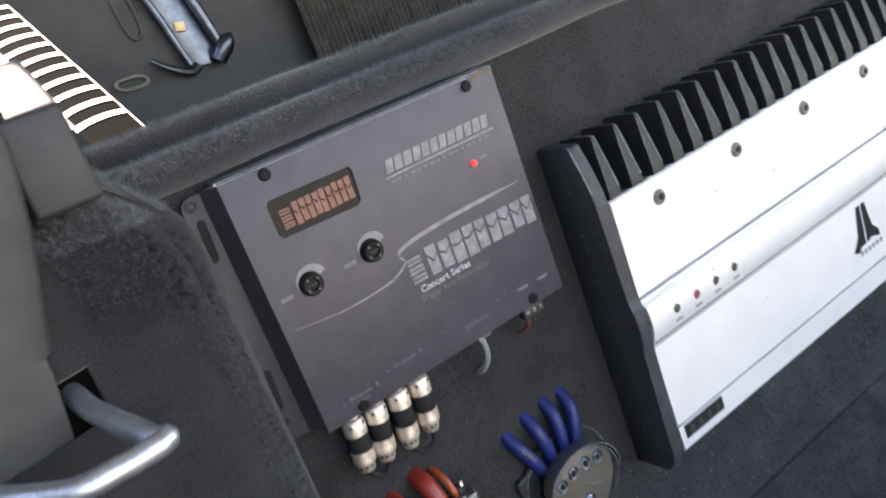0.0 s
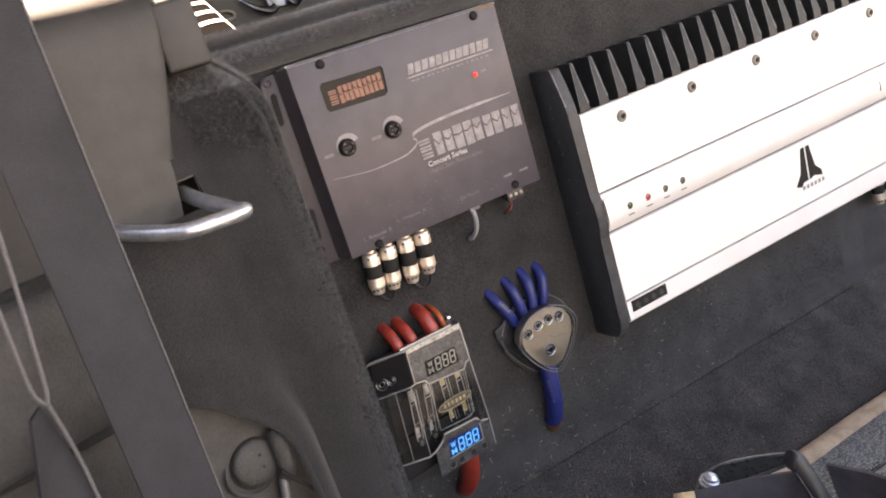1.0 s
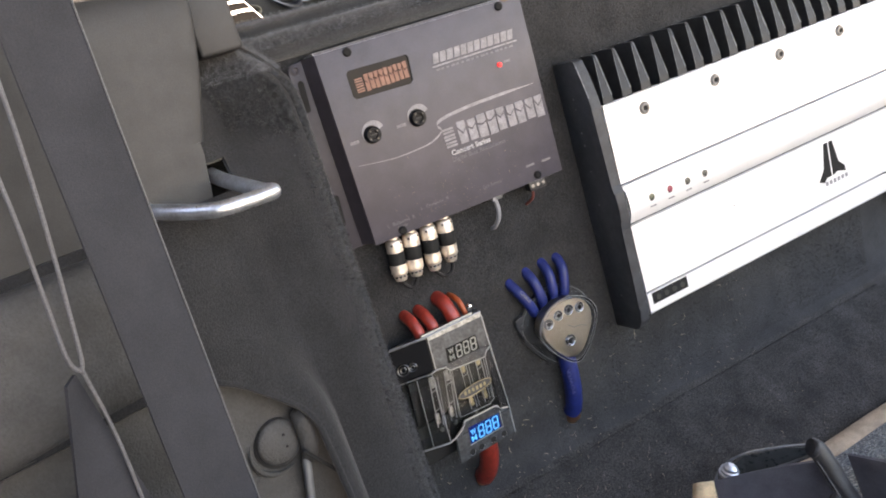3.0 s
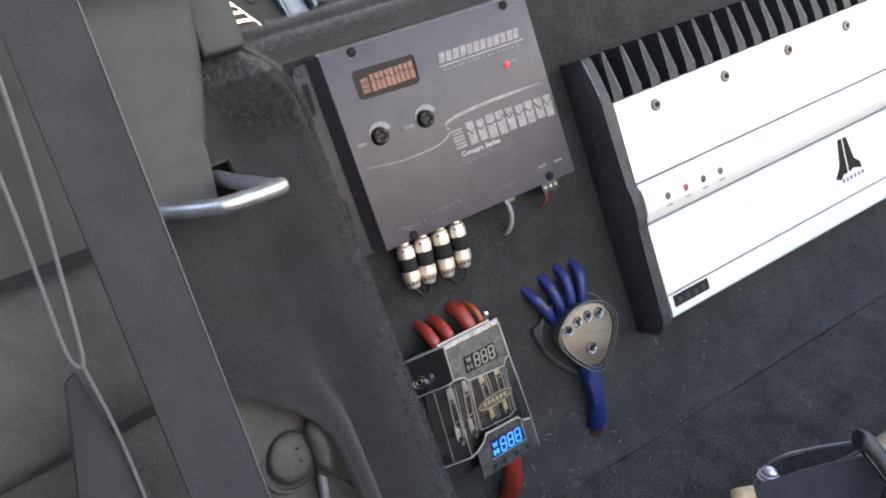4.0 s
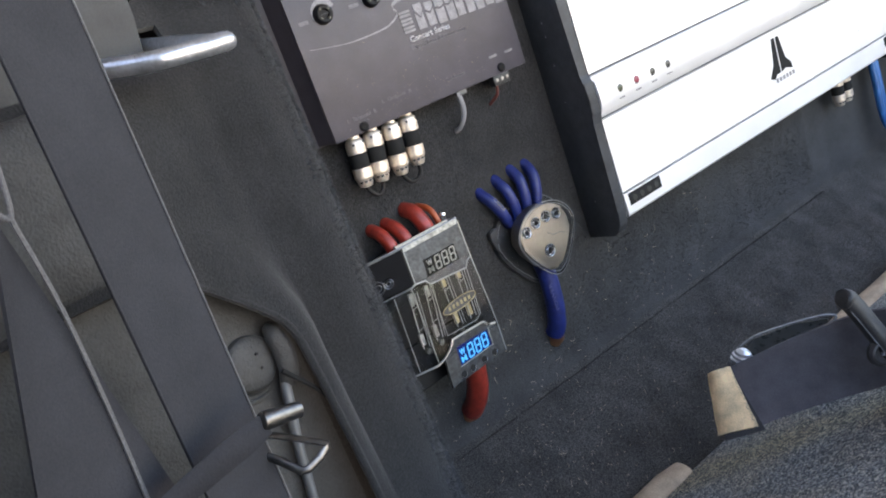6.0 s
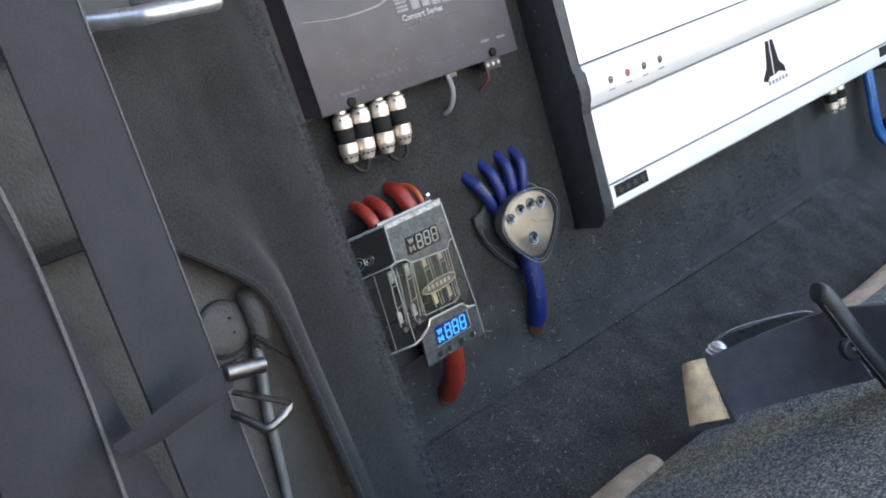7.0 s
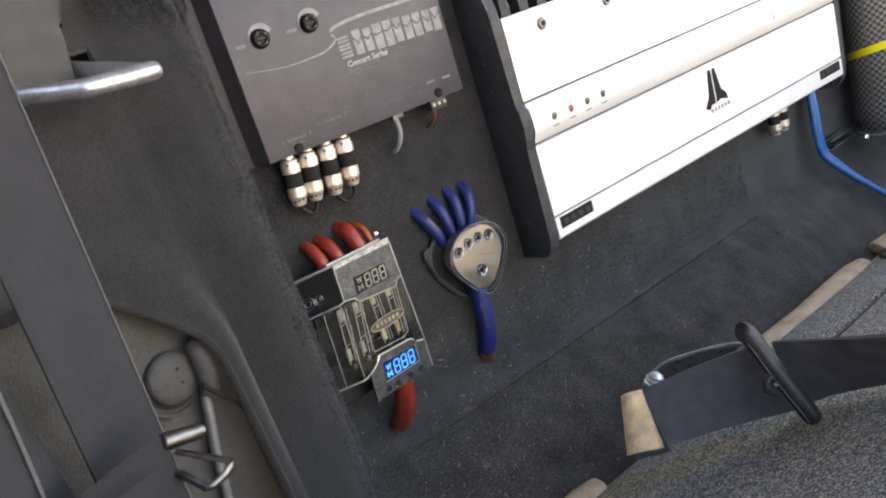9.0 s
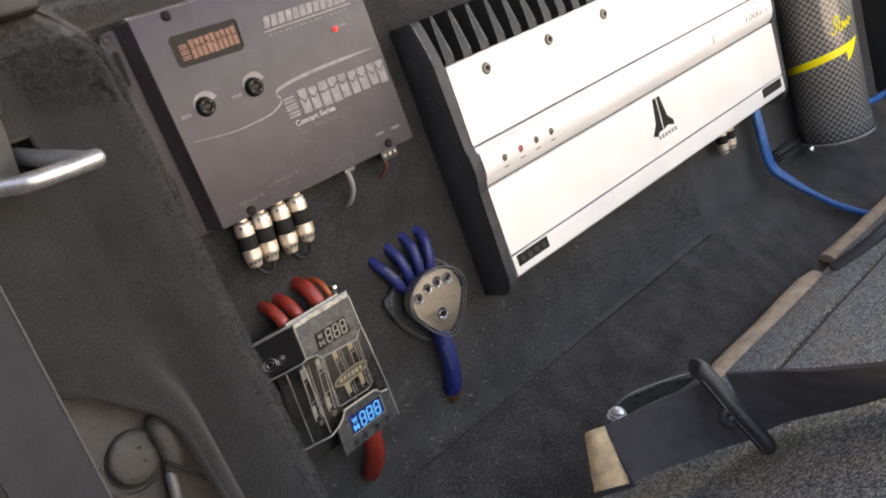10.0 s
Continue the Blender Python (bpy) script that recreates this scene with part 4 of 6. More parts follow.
# ---- signal processor ----
proc = thing("signal_processor", (1.1, 0.25, 0.0), "purple-grey enamelled bass processor box with two knobs and a lit window", "audio processor")
EW, EH = 2.215, 1.855
part("case", bar_x([(0.02, 0.0), (0.02, EH), (0.22, EH), (0.22, 0.0)], 0.03, EW - 0.03), GUNMETAL, proc, smooth=False)
part("face", box(0, EW, 0.0, 0.03, 0.0, EH, 0.006), GUNMETAL, proc)
# The bevel's highlight is put in as a pale metal strip.
part("top_edge", bar_x([(-0.002, EH - 0.016), (0.008, EH + 0.004), (0.2, EH + 0.008), (0.2, EH - 0.016)], 0.0, EW), EDGE, proc, "pale metal strip for the highlight on the top edge")
def capsule(x0, z0, x1, z1, r, n=8):
    """A slot's outline: a bar with round ends, as (x, z) points."""
    d = Vector((x1 - x0, z1 - z0))
    a0 = math.atan2(d.y, d.x)
    return [(x1 + r * math.cos(a0 - math.pi / 2 + math.pi * k / n), z1 + r * math.sin(a0 - math.pi / 2 + math.pi * k / n)) for k in range(n + 1)] + \
           [(x0 + r * math.cos(a0 + math.pi / 2 + math.pi * k / n), z0 + r * math.sin(a0 + math.pi / 2 + math.pi * k / n)) for k in range(n + 1)]


flo = [(0.02, 0.0), (0.02, EH - 0.03), (-0.13, EH - 0.03), (-0.18, EH - 0.04), (-0.207, EH - 0.065), (-0.215, EH - 0.11), (-0.23, 0.10), (-0.222, 0.05), (-0.20, 0.02), (-0.16, 0.0)]
flange = part("mounting_flange", prism(flo, 0.205, 0.24, 0.006), FLANGE, proc)
for a, b in (((-0.14, 1.635), (-0.155, 1.40)), ((-0.172, 0.53), (-0.188, 0.28))):
    part("slot", prism(capsule(*a, *b, 0.030), 0.203, 0.22), MATTBLACK, flange, "open mounting slot", smooth=False)
part("flange_screw", lathe((-0.15, 0.205, 1.765), (0, -1, 0), [(0, 0.045), (0.012, 0.043), (0.016, 0.030), (0.006, 0.016)], 16), FLANGE, proc)
part("flange_hole", lathe((-0.185, 0.205, 0.155), (0, -1, 0), [(0, 0.022), (0.003, 0.022)], 12), MATTBLACK, proc)
part("side_wall", thicken(sheet([[(0.004, 0.02, z), (-0.01, 0.06, z), (-0.07, 0.20, z), (-0.075, 0.215, z)] for z in (0.015, 0.6, 1.2, EH - 0.02)]), 0.02), FLANGE, proc, "dark sloping side wall", sharp=60)
part("side_end", prism([(0.004, 0.0), (0.05, 0.0), (0.05, EH - 0.02), (0.004, EH - 0.02)], 0.03, 0.215), FLANGE, proc, smooth=False)
part("corner_glint", tube([(0.0, 0.004, EH - 0.004), (-0.015, 0.05, EH - 0.01), (-0.05, 0.15, EH - 0.012)], [0.010, 0.008, 0.004], 6), EDGE, proc)
wl = [(0.238, 1.395), (0.262, 1.362), (0.825, 1.345), (0.852, 1.368), (0.872, 1.585), (0.852, 1.615), (0.262, 1.628), (0.238, 1.600)]
win = part("window", prism(wl, -0.004, 0.02), WINDOW, proc, "dark display window")
def bars(x, z, w, h, n, y, seed, crack=True, lean=0.0):
    """A run of plain upright slabs, one mesh each, that stands for a printed emblem; crack breaks them along a jagged line."""
    rnd = random.Random(seed)
    step = w / n
    for i in range(n):
        a, b = x + i * step + step * rnd.uniform(0.06, 0.12), x + (i + 1) * step - step * rnd.uniform(0.06, 0.14)
        if not crack:
            yield prism([(a, z), (b, z), (b + lean * h, z + h), (a + lean * h, z + h)], y - 0.004, y + 0.004)
            continue
        lo, hi = z + rnd.uniform(-0.05, 0.03) * h, z + h + rnd.uniform(-0.03, 0.05) * h
        m, g = a + (b - a) * rnd.uniform(0.35, 0.65), 0.045 * h
        zl, zm, zr = (z + h * rnd.uniform(p, q) for p, q in ((0.62, 0.78), (0.46, 0.60), (0.64, 0.80)))
        yield join(prism([(a, lo), (b, lo), (b, zr - g), (m, zm - g), (a, zl - g)], y - 0.004, y + 0.004),
                   prism([(a + 0.02 * h, zl + g), (m + 0.02 * h, zm + g), (b + 0.02 * h, zr + g), (b + 0.02 * h, hi), (a + 0.02 * h, hi)], y - 0.004, y + 0.004))


def rungs(x0, x1, z, h, y):
    """Three short level bars over one another, joined by a stem, beside the emblem."""
    t = h / 8
    return [join(*[box(x0, x1, y - 0.004, y + 0.004, z + k * h / 3 + s * t * 1.2, z + k * h / 3 + s * t * 1.2 + t * 0.8) for s in (0, 1)]) for k in range(3)]


for bm in bars(0.385, 1.405, 0.45, 0.15, 9, -0.005, 3):
    part("lit_bar", bm, AMBERLIT, win, "dim amber display bar", smooth=False)
for bm in rungs(0.295, 0.370, 1.41, 0.14, -0.005):
    part("lit_bar", bm, AMBERLIT, win, smooth=False)
part("window_lip", tube([(x, -0.002, z) for x, z in wl[3:6]], 0.009, 6), MATTBLACK, win, "thick shaded window edge")
for x, z in ((0.302, 1.01), (0.787, 1.02)):
    k = part("knob", lathe((x, 0.0, z), (0, -1, 0), [(0, 0.084), (0.012, 0.082), (0.05, 0.076), (0.06, 0.066), (0.058, 0.042), (0.040, 0.036)], 28), GLOSSBLACK, proc, "black slotted trim knob")
    part("slot", box(x - 0.034, x + 0.034, -0.050, -0.038, z - 0.006, z + 0.006), FIN, k)
    for c in range(4):
        ang = math.radians(35 + 90 * c)
        part("notch", box(x + 0.052 * math.cos(ang) - 0.007, x + 0.052 * math.cos(ang) + 0.007, -0.0625, -0.055, z + 0.052 * math.sin(ang) - 0.007, z + 0.052 * math.sin(ang) + 0.007), DARKLED, k)
    arc = [(math.radians(a), 0.088, 0.088 + 0.052 * min(1, (200 - a) / 150)) for a in range(20, 201, 10)]
    part("dial_arc", sheet([[(x + r0 * math.cos(a), -0.005, z + r0 * math.sin(a)) for a, r0, r1 in arc], [(x + r1 * math.cos(a), -0.005, z + r1 * math.sin(a)) for a, r0, r1 in arc]]), PRINT, proc)
part("caption", box(0.07, 0.16, -0.003, 0.002, 0.975, 1.005), FAINT, proc)
part("caption", box(0.56, 0.66, -0.003, 0.002, 0.985, 1.015), FAINT, proc)
part("power_led", lathe((1.80, 0.0, 1.25), (0, -1, 0), [(0, 0.024), (0.018, 0.023), (0.028, 0.010)], 14), REDLED, proc, "glowing red power light")
part("caption", box(1.86, 1.93, -0.003, 0.002, 1.25, 1.275), FAINT, proc)
for bm in bars(1.10, 1.452, 0.93, 0.095, 12, -0.001, 8, False, 0.25):
    part("brand_mark", bm, PRINT, proc, smooth=False)
part("brand_bar", box(1.09, 2.06, -0.004, 0.002, 1.418, 1.432), PRINT, proc)
for k in range(16):
    part("brand_bar", box(1.12 + k * 0.056, 1.12 + k * 0.056 + 0.03 + 0.014 * (k % 3 == 0), -0.003, 0.002, 1.378, 1.396), FAINT, proc)
curve = spline([(x, -0.002, z) for x, z in ((0.08, 0.775), (0.30, 0.745), (0.50, 0.728), (0.80, 0.742), (0.92, 0.775), (0.985, 0.815), (0.995, 0.845), (0.965, 0.875), (0.985, 0.915), (1.12, 0.945), (1.40, 0.965), (1.75, 0.970), (2.13, 0.968))], 8)
nrm = len(curve)
part("swash", sheet([[p + Vector((0, -0.002, 0.5 * w)) for p, w in zip(curve, [(0.004 + 0.028 * min(1.0, i / nrm * 1.4)) * min(1.0, (nrm - i) / 9) for i in range(nrm)])], [p - Vector((0, 0.002, 0.5 * w)) for p, w in zip(curve, [(0.004 + 0.028 * min(1.0, i / nrm * 1.4)) * min(1.0, (nrm - i) / 9) for i in range(nrm)])]]), PRINT, proc)
for bm in bars(1.15, 0.63, 1.035, 0.215, 9, -0.001, 5):
    part("emblem_bar", bm, PRINT, proc, smooth=False)
for bm in rungs(1.0, 1.12, 0.64, 0.205, -0.001):
    part("emblem_bar", bm, PRINT, proc, smooth=False)
part("lettering", words("Concert Series", 1.03, 0.555, -0.001, 0.45, 0.055, bold=0.03), WHITEPRINT, proc, smooth=False)
part("lettering", words("Digital Bass Restoration", 1.02, 0.48, -0.001, 0.62, 0.058), FAINT, proc, smooth=False)
part("lettering", words("Dash Remote", 1.26, 0.125, -0.001, 0.22, 0.035), FAINT, proc, smooth=False)
part("lettering", words("L  Outputs  R", 0.55, 0.155, -0.001, 0.32, 0.04), FAINT, proc, smooth=False)
part("lettering", words("L  Balanced  R", 0.17, 0.115, -0.001, 0.30, 0.035), FAINT, proc, smooth=False)
part("lettering", words("Inputs", 0.27, 0.065, -0.001, 0.10, 0.035), FAINT, proc, smooth=False)
part("caption", box(1.80, 1.90, -0.003, 0.002, 0.165, 0.19), FAINT, proc)
part("caption", box(2.0, 2.10, -0.003, 0.002, 0.16, 0.185), FAINT, proc)
for x, z in ((0.31, 1.79), (1.955, 1.79), (1.905, 0.055), (0.30, 0.045)):
    s = part("screw", lathe((x, 0.0, z), (0, -1, 0), [(0, 0.044), (0.014, 0.042), (0.022, 0.028), (0.020, 0.012)], 16), GLOSSBLACK, proc)
    for dx, dz in ((0.018, 0.004), (0.004, 0.018)):
        part("recess", box(x - dx, x + dx, -0.0245, -0.018, z - dz, z + dz), MATTBLACK, s)
part("chipped_corner", prism([(1.98, EH - 0.012), (2.20, EH - 0.008), (2.205, EH - 0.05), (2.12, EH - 0.03), (2.03, EH - 0.045)], -0.003, 0.01), RUSTY, proc, "rusty chipped paint at the corner", smooth=False)
tb = part("terminal_block", box(1.80, 2.0, 0.03, 0.12, -0.10, 0.0, 0.008), BLACK, proc)
for k in range(3):
    part("terminal_screw", lathe((1.835 + k * 0.065, 0.03, -0.05), (0, -1, 0), [(0, 0.019), (0.008, 0.018), (0.009, 0.008)], 12), DULLNICKEL, tb)


def plug(x, y, z, length, r, lean=0.0):
    """An RCA plug that hangs from (x, y, z); lean shifts its tail in x."""
    ob = thing("rca_plug", (x, y, z), "gold-tinted metal RCA plug with a black grip band", "rca plug", "rca plugs under the boxes")
    ax = Vector((lean, 0, -length)).normalized()
    o = Vector((x, y, z))
    at = lambda d: o + ax * d
    part("collar", lathe(at(-0.06), ax, [(0, r * 0.5), (0.03, r * 0.62), (0.05, r * 0.62), (0.055, r * 0.8)], 20), NICKEL, ob)
    part("front_shell", lathe(at(0), ax, [(0, r * 0.78), (0.012, r * 0.93), (0.04, r), (length * 0.28, r), (length * 0.285, r * 0.9)], 24), NICKEL, ob)
    part("grip_band", lathe(at(length * 0.28), ax, [(0, r * 0.93), (0.008, r * 0.965), (length * 0.30, r * 0.965), (length * 0.31, r * 0.93)], 24), MATTBLACK, ob, "black rubber grip band")
    part("tail_shell", lathe(at(length * 0.585), ax, [(0, r * 0.9), (0.004, r), (length * 0.21, r), (length * 0.225, r * 0.93), (length * 0.40, r * 0.66), (length * 0.415, r * 0.45)], 24), NICKEL, ob)
    for a in (0.15, 0.75, 1.35, 1.95, 2.55):
        way = Vector((math.cos(a), -math.sin(a), 0))
        part("flute", lathe(at(length * 0.86) + way * r * 0.80, way + ax * -0.35, [(0, 0.017), (0.006, 0.015)], 8), DARKLED, ob, "small dark grip dimple")
    for a in (0.9, 2.2):
        way = Vector((math.cos(a), -math.sin(a), 0))
        part("set_screw", lathe(at(0.035) + way * r * 0.96, way, [(0, 0.013), (0.006, 0.011)], 8), BLACK, ob)
    return ob


for x, z, ln, dx in ((0.205, -0.035, 0.42, -0.04), (0.395, -0.03, 0.445, -0.065), (0.592, -0.03, 0.465, -0.055), (0.778, -0.03, 0.445, -0.045)):
    plug(x, 0.09, z, ln, 0.085, dx)
for a, b, z in ((0.165, 0.33, -0.43), (0.54, 0.735, -0.46)):
    lead = thing("signal_lead", ((a + b) / 2, 0.1, z - 0.1), "thin glossy black signal lead looping between two plugs", "cable", "signal leads")
    part("jacket", tube(spline([(a, 0.09, z), (a + 0.012, 0.09, z - 0.06), (a + 0.055, 0.09, z - 0.115), ((a + b) / 2 + 0.01, 0.09, z - 0.13), (b - 0.03, 0.09, z - 0.11), (b, 0.09, z - 0.05), (b, 0.09, z)], 8), 0.020, 10), GLOSSLEAD, lead)
for x, y, z in ((7.40, 0.02, -1.86), (7.60, 0.02, -1.86)):
    plug(x, y, z, 0.40, 0.085)
gw = thing("remote_cable", (1.45, 0.1, -0.2), "short grey cable with a plug under the processor", "cable")
part("plug", box(1.355, 1.475, 0.05, 0.13, -0.045, 0.0, 0.01), POST, gw)
part("latch", box(1.35, 1.385, 0.045, 0.06, -0.05, -0.01, 0.004), GREYWIRE, gw)
part("jacket", tube(spline([(1.395, 0.09, -0.03), (1.40, 0.085, -0.15), (1.39, 0.115, -0.25), (1.365, 0.19, -0.34), (1.345, 0.28, -0.37)], 8), 0.025, 10), GREYWIRE, gw)
rw = thing("thin_wire", (1.85, 0.1, -0.15), "thin dull red wire under the terminal block", "wire")
part("jacket", tube(spline([(1.85, 0.08, -0.08), (1.84, 0.10, -0.18), (1.81, 0.22, -0.26)], 6), 0.016, 8), DULLRED, rw)

# ---- fused distribution block ----
fuse = thing("fuse_block", (0.45, 0.25, -2.4), "clear acrylic fuse block with chromed plates and two number displays", "fuse block")
FTL, FTR, FBL, FBR = Vector((0.165, -0.110, -1.080)), Vector((0.785, -0.115, -1.076)), Vector((0.027, -0.355, -2.325)), Vector((0.692, -0.310, -2.320))
FW, FH, FN = 0.655, 1.295, Vector((0.0, -0.985, 0.17))


def tip(bm):
    """Lays a part drawn upright, x right and z down from the front's top left corner, into the leaning front of the block."""
    for v in bm.verts:
        a, b, w = v.co.x / FW, -v.co.z / FH, -v.co.y
        v.co = FTL.lerp(FTR, a).lerp(FBL.lerp(FBR, a), b) + FN * w
    return bm


def fpart(name, bm, material, parent, label="", smooth=False, sharp=35):
    return part(name, tip(bm), material, parent, label, smooth, sharp)


def wire(run, r, flat=1.0):
    """A thin edge along straight runs, given as (right, down, out)."""
    pts = [Vector((a, -w, -b)) for a, b, w in run]
    return tube([p.lerp(q, k / 4) for p, q in zip(pts, pts[1:]) for k in range(4)] + [pts[-1]], r, 6, flat)


RIDGE = [(0.015, 1.022), (0.105, 0.972), (0.150, 0.912), (0.505, 0.930), (0.535, 0.940), (0.570, 0.985), (0.655, 1.008)]
SHELF = [(0.0, 0.300), (0.105, 0.318), (0.145, 0.368), (0.565, 0.405), (0.600, 0.350), (0.655, 0.330)]
bm = tip(box(-0.30, 0.66, 0.16, 0.40, -1.22, -0.02, 0.01))
for v in bm.verts:
    if v.co.y > 0.08:
        v.co.y = 0.245
part("base", bm, GLOSSBLACK, fuse, smooth=False)
fpart("front_plate", prism([(a, -b) for a, b in [(0.0, 0.0), (0.655, 0.0)] + SHELF[::-1]], -0.004, 0.02, 0.004), PLATE, fuse, "mottled chromed plate")
low_plate = fpart("lower_plate", prism([(a, -b) for a, b in RIDGE + [(0.662, 1.295), (-0.005, 1.295)]], -0.016, 0.012, 0.004), PLATE, fuse, "mottled chromed plate")
fpart("top_cap", prism([(-0.02, 0.0), (0.655, 0.0), (0.66, 0.055), (-0.02, 0.055)], 0.0, 0.03), LIDSTEEL, fuse)
lid = sheet([[(-0.41, 0.24, 0.035), (0.2, 0.26, 0.05), (0.70, 0.28, 0.055)], [(-0.37, 0.18, 0.035), (0.2, 0.13, 0.052), (0.70, 0.16, 0.055)], [(-0.03, 0.0, 0.05), (0.2, 0.0, 0.055), (0.66, 0.0, 0.055)]])
fpart("top_lid", thicken(lid, 0.016), LIDSTEEL, fuse, "bright metal lid with scuffed edge")
fpart("side_plate", thicken(sheet([[(-0.40, 0.22, 0.04), (-0.36, 0.18, 0.045), (-0.02, 0.0, 0.045), (0.0, -0.003, 0.04)], [(-0.415, 0.22, -0.30), (-0.375, 0.18, -0.30), (-0.02, 0.0, -0.30), (0.0, -0.003, -0.30)]]), 0.012), GLOSSBLACK, fuse, "glossy dark side plate")
fpart("lid_band", prism([(-0.035, 0.012), (0.575, 0.014), (0.575, 0.082), (-0.06, 0.080)], 0.012, 0.040, 0.004), PALELID, fuse, "pale scuffed front edge of the lid")
for x0, y0, r in ((-0.30, 0.155, 0.055), (-0.21, 0.105, 0.040)):
    for q in (1.0, 0.5):
        fpart("side_emblem", tube([(x0 + r * q * math.cos(a), y0 - 0.022 - 0.52 * r * q * math.cos(a), -0.195 + r * q * math.sin(a)) for a in (2 * math.pi * k / 18 for k in range(19))], 0.007, 6), DULLNICKEL, fuse, "small bright ring mark")
shell_prof = [(-0.43, 0.25), (-0.42, 0.20), (-0.055, -0.002), (-0.02, -0.012), (0.65, -0.012), (0.664, 0.0), (0.672, 0.22)]
cover = fpart("cover", thicken(sheet([[(a + 0.02 * (b - 0.6), y, -b) for a, y in shell_prof] for b in (0.30, 0.55, 0.80, 1.03)]), -0.016), CLEAR, fuse, "clear acrylic cover")
cover.visible_shadow = False
fpart("fuse_bed", join(box(-0.36, 0.64, 0.17, 0.20, -1.05, -0.30, 0.01), box(-0.30, 0.63, 0.12, 0.17, -0.44, -0.34, 0.01), box(-0.32, 0.63, 0.12, 0.17, -0.93, -0.80, 0.01)), MATTBLACK, fuse)
for k, (a, lean) in enumerate(((-0.065, -0.035), (0.115, -0.06), (0.305, 0.0), (0.490, -0.02))):
    gold = AGEDGOLD if k > 1 else DULLNICKEL
    bm = box(a - 0.026, a + 0.026, 0.015, 0.04, -0.80, -0.40, 0.006)
    for v in bm.verts:
        v.co.x += lean * (-v.co.z - 0.4) / 0.4
    f = fpart("fuse", bm, CLEAR, fuse, "clear strip fuse")
    for za, zb, dx in ((-0.36, -0.47, 0.0), (-0.72, -0.83, lean)):
        fpart("fuse_cap", box(a - 0.024 + dx, a + 0.024 + dx, 0.030, 0.065, zb, za, 0.010), gold, f)
    # Highlights on the clear fuse columns, drawn as thin pale lines.
    for da in (-0.032, 0.032, 0.062):
        fpart("rib", wire([(a + da, 0.37, -0.012), (a + da + lean, 0.85, -0.012)], 0.0035 if da > 0.05 else 0.0045), RIM, fuse, "pale line for the highlight on a clear rib", smooth=True)
    for b in (0.50, 0.69):
        fpart("rib", wire([(a - 0.03 + lean * (b - 0.4) * 2.5, b, -0.016), (a + 0.03 + lean * (b - 0.4) * 2.5, b - 0.012, -0.016)], 0.004), RIM, fuse, smooth=True)
    fpart("clamp_screw", lathe((a + 0.01 + lean, 0.04, -0.89), (0, -1, 0), [(0, 0.030), (0.02, 0.028), (0.026, 0.016)], 14), DARKLED, fuse)
d1 = fpart("display", prism([(0.150, -0.300), (0.535, -0.300), (0.530, -0.145), (0.162, -0.145)], -0.010, 0.0), LCD, fuse, "unlit grey number display")
d2 = fpart("display", prism([(0.152, -1.160), (0.525, -1.165), (0.532, -1.015), (0.165, -0.995)], -0.022, -0.01), BLUELIT, fuse, "lit blue number display")
for d, x, z, y, m in ((d1, 0.270, -0.282, -0.011, LCDSEG), (d2, 0.262, -1.148, -0.023, BLUESEG)):
    for k in range(3):
        bm = segments(x + k * 0.088, z, y, 0.056, 0.118, 0.013)
        for v in bm.verts:
            v.co.x += 0.10 * (v.co.z - z)
        fpart("figure", bm, m, d)
    for letter, dz in (("M", 0.0), ("W", 0.066)):
        fpart("unit_mark", words(letter, x - 0.093 + 0.1 * dz, z + dz, y, 0.062, 0.054, bold=0.03), m, d)
fpart("display_frame", wire([(0.143, 1.172, 0.020), (0.545, 1.172, 0.020), (0.552, 1.005, 0.020)], 0.006), RIM, low_plate)
for a in (0.146, 0.256, 0.403, 0.532):
    fpart("screw_hole", lathe((a, -0.014, -1.245), (0, -1, 0), [(0, 0.030), (0.006, 0.030)], 14), MATTBLACK, low_plate)
    fpart("hole_rim", tube([(a + 0.032 * math.cos(t), -0.020, -1.245 + 0.032 * math.sin(t)) for t in (math.radians(200 + 16 * k) for k in range(12))], 0.006, 6), CHROME, low_plate)
oval = [(0.355 + 0.200 * math.cos(t), -0.655 + 0.052 * math.sin(t) + 0.008 * math.cos(t)) for t in (2 * math.pi * k / 28 for k in range(28))]
badge = fpart("maker_badge", prism(oval, -0.030, -0.012, 0.004), BLACK, fuse, "dark oval badge with a gold rim")
fpart("badge_rim", tube([(x, -0.032, z) for x, z in oval + oval[:1]], 0.005, 6), DULLBRASS, badge)
fpart("badge_bar", join(*[box(0.222 + 0.047 * k, 0.222 + 0.047 * k + 0.026, -0.034, -0.028, -0.673, -0.637) for k in range(6)]), DULLBRASS, badge)
